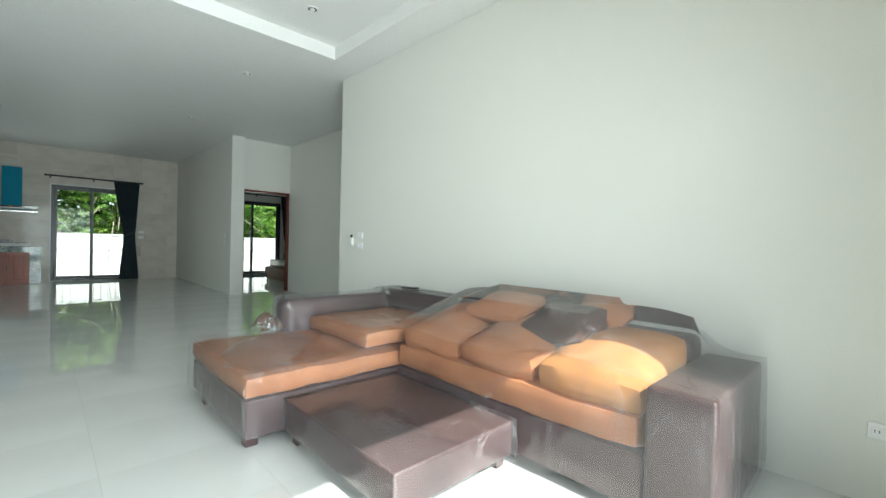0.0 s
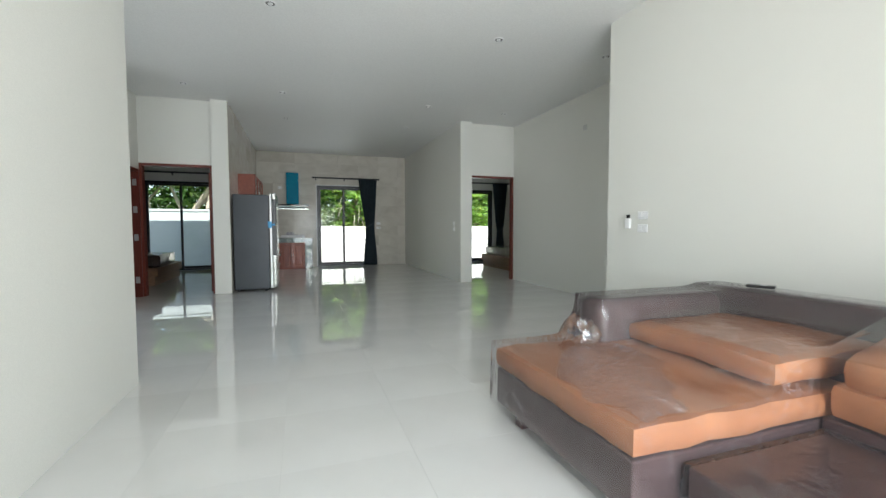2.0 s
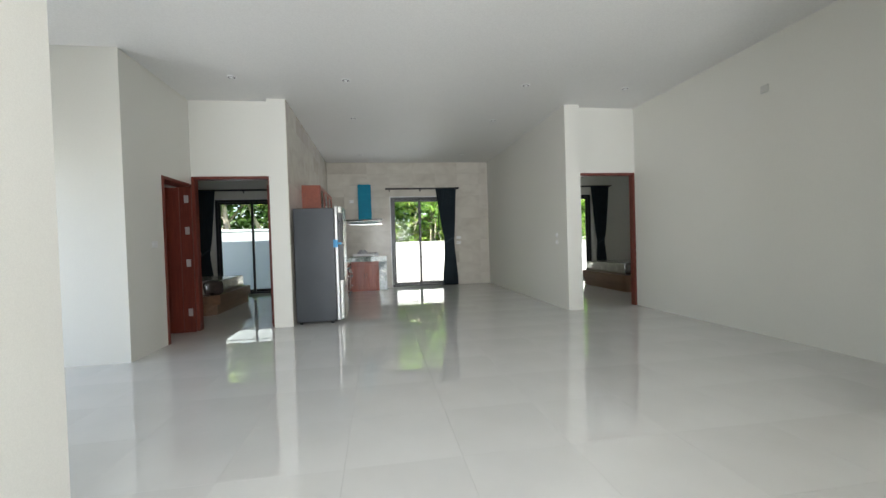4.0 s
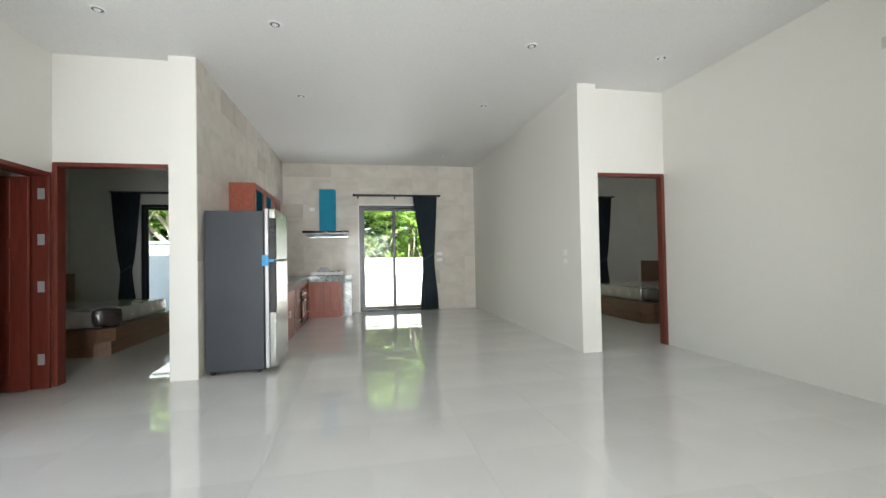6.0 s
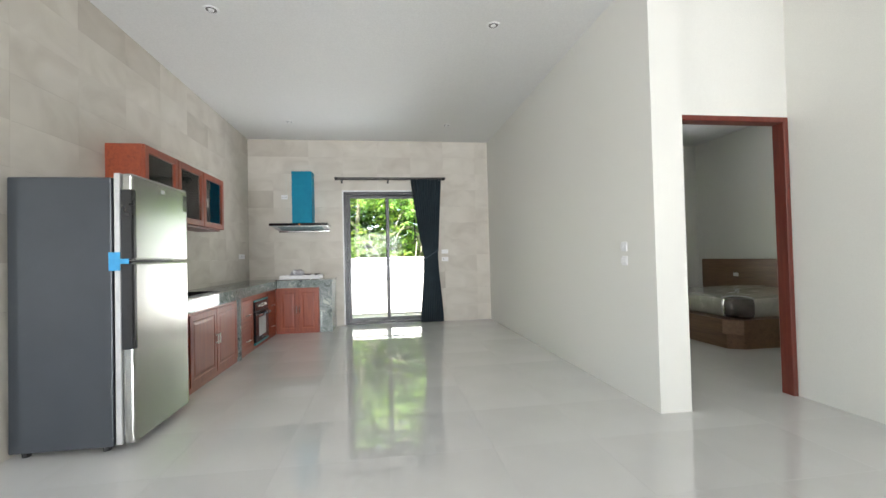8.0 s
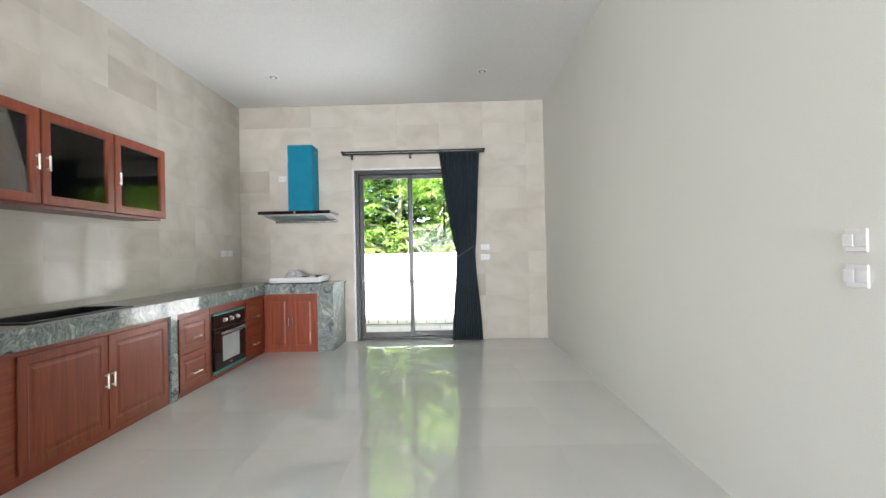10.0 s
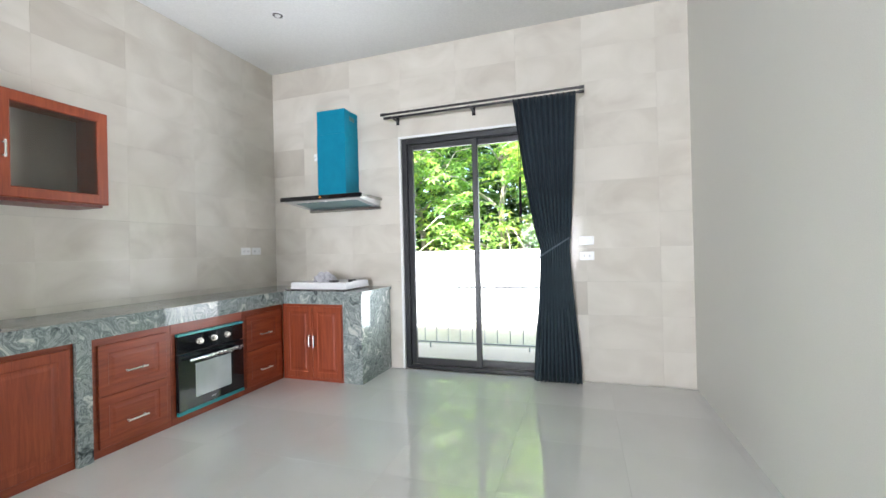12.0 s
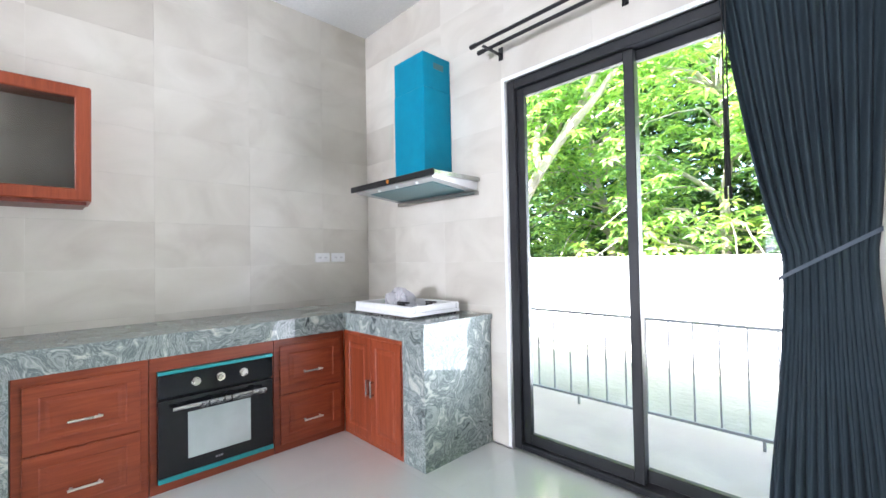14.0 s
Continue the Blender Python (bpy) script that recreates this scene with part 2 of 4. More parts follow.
CHROME = surface("chrome", (0.72, 0.72, 0.72), (0.80, 0.80, 0.80), 5, 0.12, 1.0, relief=0.0, rough_var=0.04)
FRIDGE_GREY = surface("fridge_side_grey", (0.034, 0.040, 0.047), (0.046, 0.053, 0.061), 2, 0.38, 0.2, grain=300, relief=0.06, depth=0.0006)
DULL_REFLECTOR = surface("dull_reflector", (0.16, 0.16, 0.16), (0.22, 0.22, 0.22), 9, 0.35, 0.8, relief=0.0)
NICKEL = surface("satin_nickel", (0.78, 0.75, 0.68), (0.86, 0.83, 0.76), 5, 0.28, 0.7, relief=0.0)
SILVER = surface("silver_trim", (0.52, 0.52, 0.52), (0.60, 0.60, 0.60), 4, 0.3, 0.5, relief=0.0)
BLACK = surface("black_plastic", (0.010, 0.010, 0.011), (0.018, 0.018, 0.02), 8, 0.3, relief=0.02)
BLACK_GLASS = surface("black_glass", (0.006, 0.007, 0.009), (0.010, 0.011, 0.013), 4, 0.06, relief=0.0, rough_var=0.02)
# Oven window: the room's pale reflection is painted as its base colour.
OVEN_REFLECTION = surface("oven_glass_painted_reflection", (0.40, 0.46, 0.45), (0.55, 0.61, 0.60), 3.5, 0.08, grain=5, relief=0.0, rough_var=0.02)
TEAL = surface("teal_protective_film", (0.001, 0.20, 0.32), (0.002, 0.25, 0.38), 3.0, 0.5, 0.0, grain=14, relief=0.08, depth=0.003, rough_var=0.06)
TEAL.node_tree.nodes["Principled BSDF"].inputs["Specular IOR Level"].default_value = 0.15
TEAL_GREY = surface("teal_grey_filter", (0.05, 0.15, 0.17), (0.07, 0.19, 0.21), 3.0, 0.3, 0.3, relief=0.02)
AQUA = surface("aqua_edge_tape", (0.02, 0.30, 0.32), (0.03, 0.36, 0.38), 4, 0.3, relief=0.0)
BLUE_TAPE = surface("blue_tape", (0.02, 0.26, 0.52), (0.03, 0.32, 0.60), 12, 0.4, relief=0.1)
CURTAIN = surface("navy_curtain_cloth", (0.012, 0.023, 0.031), (0.020, 0.036, 0.047), 5, 0.85, grain=420, relief=0.25, depth=0.0008)
SUEDE = surface("tan_suede", (0.34, 0.135, 0.055), (0.46, 0.205, 0.092), 4.5, 0.75, grain=160, relief=0.2, depth=0.0015)
# Tan suede once more, the sun on the nearest cushion painted in as gold.
SUEDE_SUNLIT = surface("sunlit_tan_suede", (0.40, 0.18, 0.062), (0.52, 0.26, 0.092), 9, 0.75, grain=160, relief=0.2, depth=0.0015)
BROWN_FABRIC = surface("brown_velvet", (0.055, 0.028, 0.020), (0.085, 0.042, 0.03), 5, 0.8, grain=150, relief=0.2)
LEATHER = surface("dark_brown_leather", (0.050, 0.028, 0.028), (0.092, 0.054, 0.053), 3.5, 0.36, grain=45, relief=0.0, depth=0.0003)
GLASS = glass_material()
CAB_GLASS = glass_material("cabinet_glass", (0.90, 0.92, 0.91), 1.42)
FILM = film_material("sofa_film", (0.985, 0.98, 0.985), 0.03, 0.16, 0.14, 6.0, 1.62)
FILM_THIN = film_material("packing_film", (0.97, 0.97, 0.975), 0.05, 0.3)
FILM_BUNCH = film_material("bunched_film", (0.97, 0.97, 0.98), 0.03, 0.3, 0.35, 12.0, 1.9)
FILM_FOLD = film_material("loose_film", (0.99, 0.985, 0.99), 0.05, 0.9, 0.4, 15.0, 1.6)
FILM_CRUMPLED = film_material("crumpled_film", (0.95, 0.96, 0.97), 0.5, 0.5, 0.5, 14.0)
QUILT = surface("wrapped_mattress", (0.40, 0.385, 0.34), (0.50, 0.48, 0.43), 7, 0.25, grain=30, relief=0.25, depth=0.006, coat=0.5)
BROWN_WRAP = surface("brown_wrapped_fabric", (0.028, 0.020, 0.018), (0.06, 0.045, 0.04), 9, 0.25, grain=30, relief=0.25, depth=0.006, coat=0.5)
FENCE_PAINT = surface("white_render", (0.72, 0.73, 0.73), (0.80, 0.80, 0.79), 1.2, 0.8, grain=60, relief=0.2)
# White render again, with the house's bluish shade put into the colour.
SHADED_RENDER = surface("shaded_white_render", (0.40, 0.45, 0.475), (0.47, 0.52, 0.54), 1.2, 0.8, grain=60, relief=0.2)
TERRACE = surface("terrace_tile", (0.36, 0.28, 0.245), (0.46, 0.365, 0.325), 3, 0.5, relief=0.1)
GROUND = surface("ground_soil", (0.22, 0.20, 0.16), (0.36, 0.34, 0.28), 0.6, 0.95, grain=12, relief=0.5, depth=0.03)
RAIL = surface("grey_rail_paint", (0.16, 0.165, 0.165), (0.22, 0.225, 0.225), 6, 0.4, relief=0.03)
BARK = surface("pale_bark", (0.32, 0.27, 0.21), (0.52, 0.46, 0.38), 4, 0.9, grain=30, relief=0.6, depth=0.02, stretch=(1, 1, 0.3))
LEAF = leaf_material("broad_leaf", (0.07, 0.18, 0.05), (0.31, 0.48, 0.13))
# Woodland foliage in deep greens, its shade put into the leaf colour.
LEAF_DARK = leaf_material("shade_tinted_leaf", (0.026, 0.075, 0.022), (0.070, 0.150, 0.040))


# ---- geometry helpers ----
def box(bm, x0, y0, z0, x1, y1, z1, bevel=0.0, seg=1):
    m = Matrix.Translation(((x0 + x1) / 2, (y0 + y1) / 2, (z0 + z1) / 2)) @ Matrix.Diagonal((abs(x1 - x0), abs(y1 - y0), abs(z1 - z0), 1))
    v = bmesh.ops.create_cube(bm, size=1, matrix=m)["verts"]
    if bevel:
        edges = list({e for w in v for e in w.link_edges})
        bmesh.ops.bevel(bm, geom=edges, offset=bevel, segments=seg, affect="EDGES", profile=0.5)
    return bm


def cyl(bm, a, b, r, r2=None, n=16, caps=True):
    a, b = Vector(a), Vector(b)
    d = b - a
    m = Matrix.Translation((a + b) / 2) @ d.to_track_quat("Z", "Y").to_matrix().to_4x4()
    bmesh.ops.create_cone(bm, cap_ends=caps, segments=n, radius1=r, radius2=r if r2 is None else r2, depth=d.length, matrix=m)
    return bm


def ball(bm, c, r, scale=(1, 1, 1), n=12):
    m = Matrix.Translation(c) @ Matrix.Diagonal((*scale, 1))
    bmesh.ops.create_uvsphere(bm, u_segments=n * 2, v_segments=n, radius=r, matrix=m)
    return bm


def mesh_of(name, bm, mat, smooth=False):
    me = bpy.data.meshes.new(name)
    bm.to_mesh(me)
    bm.free()
    if mat:
        me.materials.append(mat)
    if smooth:
        me.shade_smooth()
        me.set_sharp_from_angle(angle=radians(40))
    return me


def part(name, bm, mat, parent, label="", smooth=False):
    ob = new(name, mesh_of(name, bm, mat, smooth))
    ob.parent = parent
    if label:
        ob["label"] = label
    return ob


def thing(name, loc, label, category, group="", kind="", turn=0.0):
    ob = new(name)
    ob.empty_display_size = 0.1
    ob.location = loc
    ob.rotation_euler = (0, 0, radians(turn))
    return tagged(ob, label, category, group, kind)


def structure(name, bm, mat, label="", category=""):
    return tagged(new(name, mesh_of(name, bm, mat)), label, category, kind="structure")


def B(*a, **k):
    return box(bmesh.new(), *a, **k)


def wall_along_x(name, x0, x1, y0, y1, openings=(), z0=-0.02, z1=3.14, label="smooth off-white painted plaster wall", mat=None):
    """A wall in x with openings (xa, xb, za, zb) cut right through."""
    bm = bmesh.new()
    at = x0
    for xa, xb, za, zb in sorted(openings):
        if xa > at:
            box(bm, at, y0, z0, xa, y1, z1)
        if za > z0 + 0.03:
            box(bm, xa, y0, z0, xb, y1, za)
        box(bm, xa, y0, zb, xb, y1, z1)
        at = xb
    if x1 > at:
        box(bm, at, y0, z0, x1, y1, z1)
    return structure(name, bm, mat or PAINT, label, "wall")


def wall_along_y(name, y0, y1, x0, x1, openings=(), z0=-0.02, z1=3.14, label="smooth off-white painted plaster wall"):
    bm = bmesh.new()
    at = y0
    for ya, yb, za, zb in sorted(openings):
        if ya > at:
            box(bm, x0, at, z0, x1, ya, z1)
        box(bm, x0, ya, zb, x1, yb, z1)
        at = yb
    if y1 > at:
        box(bm, x0, at, z0, x1, y1, z1)
    return structure(name, bm, PAINT, label, "wall")


# ---- the large structure ----
CEILING = 3.12
KITCHEN_DOOR = (-2.51, -1.05, 0.0, 2.25)
LEFT_DOOR = (-6.62, -5.00, 0.0, 2.25)
RIGHT_DOOR = (1.15, 2.86, 0.0, 2.25)
SOUTH_DOOR = (-3.40, -0.50, 0.0, 2.45)

wall_north = wall_along_x("wall_north", -7.95, 4.25, 0.008, 0.20, (KITCHEN_DOOR, LEFT_DOOR, RIGHT_DOOR), label="long rear wall, tiled grey in the kitchen")
wall_kitchen = wall_along_y("wall_kitchen", -4.55, 0.008, -4.28, -4.038, label="kitchen side wall with white end, tiled grey")
wall_along_y("wall_partition", -4.55, 0.008, 0.0, 0.235, label="off-white painted partition ending in a pillar")
wall_along_x("wall_bedroom_right", 0.235, 4.10, -4.43, -4.31, ((0.245, 1.205, 0, 2.105),))
wall_along_x("wall_bedroom_left", -7.95, -4.28, -4.43, -4.31, ((-5.305, -4.285, 0, 2.09),))
wall_along_y("wall_alcove_right", -8.60, -4.43, 1.215, 1.40)
wall_along_x("wall_alcove_return_right", 0.25, 1.40, -8.75, -8.60)
wall_along_y("wall_sofa", -13.90, -8.60, 0.05, 0.25, label="broad off-white painted wall behind the sofa")
wall_along_y("wall_alcove_left", -5.96, -4.43, -5.46, -5.31, ((-5.22, -4.46, 0, 1.985),))
wall_along_x("wall_recess_left", -6.90, -5.46, -5.96, -5.84)
# The opening in this end wall is unseen, added for the recess fill.
wall_along_y("wall_recess_end", -8.90, -4.43, -7.05, -6.90, ((-8.50, -6.30, 0, 2.30),))
wall_along_x("wall_recess_return", -6.90, -4.18, -8.90, -8.75)
wall_along_y("wall_living_left", -13.90, -8.75, -4.18, -4.03)
wall_along_x("wall_south", -4.03, 0.05, -13.90, -13.75, (SOUTH_DOOR,))
wall_along_y("wall_bedroom_west", -4.33, 0.008, -7.95, -7.80)
wall_along_y("wall_bedroom_east", -4.45, 0.20, 4.10, 4.25)

TRAY = (-3.71, -0.33, -12.60, -9.07)
cb = bmesh.new()
box(cb, -8.0, TRAY[3], CEILING, 4.3, 0.25, 3.42)
box(cb, -8.0, -13.95, CEILING, 4.3, TRAY[2], 3.42)
box(cb, -8.0, TRAY[2], CEILING, TRAY[0], TRAY[3], 3.42)
box(cb, TRAY[1], TRAY[2], CEILING, 4.3, TRAY[3], 3.42)
box(cb, TRAY[0] - 0.02, TRAY[2] - 0.02, 3.255, TRAY[1] + 0.02, TRAY[3] + 0.02, 3.40)
structure("ceiling", cb, CEIL, "smooth white ceiling with a shallow raised tray", "ceiling")

floor = structure("floor", B(-8.0, -13.95, -0.20, 4.3, 0.25, -0.012), GROUT, "glossy light grey porcelain tiled floor", "floor")
structure("ground", B(-400, -400, -0.60, 400, 400, -0.35), GROUND, "bare soil ground outside the house", "ground")
structure("terrace", B(-8.0, 0.25, -0.30, 4.3, 1.30, -0.05, bevel=0.01), TERRACE, "reddish tiled terrace behind the house", "terrace")
structure("terrace_south", B(-6.0, -17.0, -0.30, 2.0, -13.95, -0.05, bevel=0.01), TERRACE, "tiled porch before the front door", "terrace")


# ---- sliding glass doors ----
def sliding_door(name, opening, y0, label, trim_side=-1):
    """A two-leaf sliding door in the opening; y0 is the room's face of the wall."""
    x0, x1, z0, z1 = opening
    w = thing(name, (x0, y0, 0), label, "sliding door", kind="structure")
    W, H = x1 - x0, z1
    mid = W / 2
    f = 0.055
    t = bmesh.new()
    for a in ((-0.022, -0.006, 0.0, 0.0, 0.03, H), (W, -0.006, 0.0, W + 0.022, 0.03, H), (-0.022, -0.006, H, W + 0.022, 0.03, H + 0.022)):
        box(t, *a)
    part("trim", t, WHITE_ALU, w, "thin white edge trim")
    o = bmesh.new()
    for a in ((0, 0.02, 0, f, 0.14, H), (W - f, 0.02, 0, W, 0.14, H), (f, 0.02, H - f, W - f, 0.14, H), (f, 0.02, 0.0, W - f, 0.14, 0.035)):
        box(o, *a, bevel=0.004)
    part("window_frame", o, BLACK_ALU, w, "black aluminium outer frame")
    for k, (a, b, d) in enumerate(((f, mid + 0.03, 0.045), (mid - 0.03, W - f, 0.09))):
        s = bmesh.new()
        st, lo, hi = 0.052, 0.038, H - f - 0.002
        box(s, a, d, lo, a + st, d + 0.036, hi, bevel=0.004)
        box(s, b - st, d, lo, b, d + 0.036, hi, bevel=0.004)
        box(s, a + st, d, lo, b - st, d + 0.036, lo + 0.062, bevel=0.003)
        box(s, a + st, d, hi - st, b - st, d + 0.036, hi, bevel=0.003)
        leaf = part("sash", s, BLACK_ALU, w)
        g = part("pane", B(a + st - 0.008, d + 0.015, lo + 0.055, b - st + 0.008, d + 0.021, hi - st + 0.008), GLASS, leaf, "clear glass pane")
        g.visible_shadow = False
    h = box(bmesh.new(), W - f - 0.040, 0.070, 0.95, W - f - 0.022, 0.088, 1.20, bevel=0.004)
    part("handle", h, BLACK, w, "black pull handle")
    return w


sliding_door("window_1", KITCHEN_DOOR, 0.0, "black aluminium sliding glass door to the terrace")
sliding_door("window_2", LEFT_DOOR, 0.008, "black aluminium sliding glass door of the bedroom")
sliding_door("window_3", RIGHT_DOOR, 0.008, "black aluminium sliding glass door of the bedroom")
south = sliding_door("window_4", SOUTH_DOOR, -13.90, "black aluminium sliding glass front door")


# ---- wooden door frames and leaves ----
def door_frame(name, x0, x1, ztop, y0, depth, label, turn=0.0, at=(0, 0, 0)):
    w = thing(name, at, label, "door frame", kind="structure", turn=turn)
    t = 0.04
    for k, a in enumerate(((x0, y0, 0, x0 + t, y0 + depth, ztop), (x1 - t, y0, 0, x1, y0 + depth, ztop), (x0 + t, y0, ztop - t, x1 - t, y0 + depth, ztop))):
        part("jamb" if k < 2 else "head", B(*a, bevel=0.004), DARKWOOD, w)
    return w


door_frame("door_1", 0.245, 1.205, 2.105, -4.445, 0.10, "dark red wooden door frame, standing open")
door_frame("door_2", -5.305, -4.285, 2.09, -4.445, 0.12, "dark red wooden door frame, standing open")
door_frame("door_3", -5.22, -4.46, 1.985, 5.295, 0.18, "dark red wooden door frame in the alcove", turn=90)


def lever(parent, x, y, z, side):
    b = bmesh.new()
    box(b, x - 0.02, y, z - 0.10, x + 0.02, y + side * 0.008, z + 0.06, bevel=0.003)
    cyl(b, (x, y, z), (x, y + side * 0.045, z), 0.009, n=10)
    cyl(b, (x - 0.01, y + side * 0.042, z), (x + 0.11, y + side * 0.042, z), 0.008, n=10)
    return part("handle", b, CHROME, parent, "chrome lever handle", smooth=True)


def door_leaf(name, loc, turn, width, label, hinge_side, hinge_x=0.02, hinge_y=0.0185, height=1.99):
    w = thing(name, loc, label, "door", turn=turn)
    leaf = bmesh.new()
    box(leaf, 0, -0.018, 0.01, width, 0.018, height, bevel=0.003)
    body = part("leaf", leaf, DARKWOOD, w)
    for k, (za, zb) in enumerate(((0.16, 0.62), (0.72, 1.28), (1.38, 1.90))):
        p = bmesh.new()
        for s in (-1, 1):
            box(p, 0.13, s * 0.018, za, width - 0.13, s * 0.024, zb, bevel=0.004)
        part("panel", p, DARKWOOD, body)
    for z in (0.27, 0.93, 1.36, 1.78):
        part("hinge", B(hinge_x, hinge_side * hinge_y, z - 0.05, hinge_x + 0.055, hinge_side * (hinge_y + 0.0055), z + 0.05, bevel=0.002), SILVER, w, "silver hinge plate")
    lever(w, width - 0.07, 0.018, 1.0, 1)
    lever(w, width - 0.07, -0.018, 1.0, -1)
    return w


door_leaf("bathroom_door", (-5.42, -4.545, 0), 180, 0.70, "dark red panelled wooden door standing wide open", -1, -0.10, 0.0295, 1.93)
door_leaf("bedroom_door", (-4.36, -4.28, 0), 91, 0.86, "dark red panelled wooden door opened into bedroom", -1)


# ---- the kitchen's fittings ----
CAB_X = -3.49


def handle_bar(parent, a, b, out, mat=None):
    bm = bmesh.new()
    a, b, out = Vector(a), Vector(b), Vector(out)
    cyl(bm, a, a + out, 0.006, n=8)
    cyl(bm, b, b + out, 0.006, n=8)
    d = (b - a).normalized() * 0.012
    cyl(bm, a + out - d, b + out + d, 0.006, n=8)
    return part("handle", bm, mat or NICKEL, parent, "slim chrome bow handle", smooth=True)


def panel_bm(w, h, t=0.022, e=0.05, sunk=0.004, rise=0.003):
    """One door front in x-z, looking along -y: a frame, a sunk groove and a raised field."""
    bm = box(bmesh.new(), 0, -t, 0, w, 0, h, bevel=0.003)
    face = max(bm.faces, key=lambda f: -f.normal.y * f.calc_area())
    for inset, deep in ((e, 0.0), (0.006, sunk), (0.014, 0.0), (0.016, -rise)):
        bmesh.ops.inset_region(bm, faces=[face], thickness=inset, depth=0.0, use_even_offset=True)
        if deep:
            for v in face.verts:
                v.co.y += deep
    return bm


def raised_front(parent, name, y0, y1, z0, z1, x=0.0, mat=None, flat=False):
    """A door or drawer front in the y-z plane, facing +x."""
    b = panel_bm(y1 - y0, z1 - z0, t=0.010, e=0.035 if flat else 0.05)
    bmesh.ops.transform(b, matrix=pose(x, y0, z0, 0, 0, 90), verts=b.verts[:])
    return part(name, b, mat or REDWOOD, parent)


def base_unit(y0, y1, kind, label):
    w = thing("base_cabinet", (CAB_X, y0, 0), label, "cabinet", "kitchen base cabinets")
    L = y1 - y0
    b = bmesh.new()
    box(b, -0.50, 0.002, 0.0, -0.002, L - 0.002, 0.688)
    part("body", b, REDWOOD_Y, w)
    if kind == "doors":
        m = 0.868
        for k, (a, c) in enumerate(((2 * m - L + 0.02, m - 0.004), (m + 0.004, L - 0.02))):
            d = raised_front(w, "door", a, c, 0.05, 0.66, 0.0)
            hy = c - 0.022 if k == 0 else a + 0.022
            handle_bar(d, (0.009, hy, 0.335), (0.009, hy, 0.405), (0.022, 0, 0))
    elif kind == "drawers":
        for za, zb in ((0.045, 0.342), (0.348, 0.645)):
            d = raised_front(w, "drawer_front", 0.035, L - 0.035, za, zb, 0.0, REDWOOD_Y)
            m, zc = L / 2, (za + zb) / 2 - 0.03
            handle_bar(d, (0.008, m - 0.05, zc), (0.008, m + 0.05, zc), (0.028, 0, 0))
    return w


base_unit(-3.70, -2.245, "doors", "red hardwood base cabinet with two panelled doors")
base_unit(-2.165, -1.68, "drawers", "red hardwood base cabinet with two drawers")
base_unit(-1.055, -0.573, "drawers", "red hardwood base cabinet with two drawers")

# oven housing and oven
w = thing("oven_housing", (CAB_X, -1.68, 0), "red hardwood surround of the built-in oven", "cabinet", "kitchen base cabinets")
b = bmesh.new()
for a in ((-0.50, 0.002, 0.0, -0.002, 0.033, 0.688), (-0.50, 0.612, 0.0, -0.002, 0.623, 0.688), (-0.50, 0.033, 0.615, -0.002, 0.612, 0.688), (-0.50, 0.033, 0.0, -0.002, 0.612, 0.048)):
    box(b, *a)
part("body", b, REDWOOD_Y, w)

oven = thing("built_in_oven", (CAB_X, -1.645, 0.05), "black glass built-in oven with three knobs", "oven")
part("body", B(-0.45, 0.006, 0.006, 0.0, 0.569, 0.556), BLACK, oven)
part("control_panel", B(0.001, 0.0, 0.425, 0.022, 0.575, 0.545, bevel=0.003), BLACK_GLASS, oven)
od = part("oven_door", B(0.001, 0.0, 0.028, 0.026, 0.575, 0.418, bevel=0.003), BLACK_GLASS, oven)
part("window", B(0.0262, 0.13, 0.095, 0.0275, 0.445, 0.335), OVEN_REFLECTION, od, "oven window with a pale reflection painted in")
b = bmesh.new()
for y in (0.09, 0.485):
    cyl(b, (0.026, y, 0.375), (0.062, y, 0.375), 0.008, n=10)
cyl(b, (0.062, 0.055, 0.375), (0.062, 0.52, 0.375), 0.011, n=12)
part("handle", b, CHROME, od, "chrome bar handle", smooth=True)
b = bmesh.new()
rnd = random.Random(3)
for k in range(9):
    y = 0.20 + k * 0.037
    ball(b, (0.066, y, 0.372 + rnd.uniform(-0.008, 0.008)), 0.02, (0.8, 1.2, 0.9), 5)
part("handle_wrap", b, FILM_THIN, od, "clear film still wrapped on handle", smooth=True)
for y in (0.17, 0.29, 0.41):
    b = bmesh.new()
    cyl(b, (0.022, y, 0.487), (0.030, y, 0.487), 0.022, n=20)
    cyl(b, (0.030, y, 0.487), (0.048, y, 0.487), 0.019, 0.016, n=20)
    part("knob", b, NICKEL, oven, "silver knob", smooth=True)
part("edge_tape", B(0.0, 0.0, 0.546, 0.024, 0.575, 0.562), AQUA, oven, "aqua protective tape")
part("edge_tape", B(0.0, 0.0, 0.002, 0.024, 0.575, 0.026), AQUA, oven, "aqua protective tape")
for y in (0.262, 0.268, 0.277, 0.287, 0.293):
    part("mark", B(0.0262, y, 0.056, 0.0268, y + 0.004, 0.066), SILVER, od)

# corner cabinet facing the room, below the cooktop
w = thing("corner_cabinet", (-3.486, -0.56, 0), "red hardwood corner cabinet with two doors", "cabinet", "kitchen base cabinets")
part("body", B(0.0, -0.012, 0.0, 0.638, 0.54, 0.689), REDWOOD, w)
for k, (a, c) in enumerate(((0.030, 0.326), (0.330, 0.626))):
    b = panel_bm(c - a, 0.638, t=0.010, e=0.045)
    bmesh.ops.transform(b, matrix=pose(a, -0.0121, 0.03), verts=b.verts[:])
    d = part("door", b, REDWOOD, w)
    hx = c - 0.022 if k == 0 else a + 0.022
    handle_bar(d, (hx, -0.022, 0.32), (hx, -0.022, 0.40), (0, -0.022, 0), STEEL)

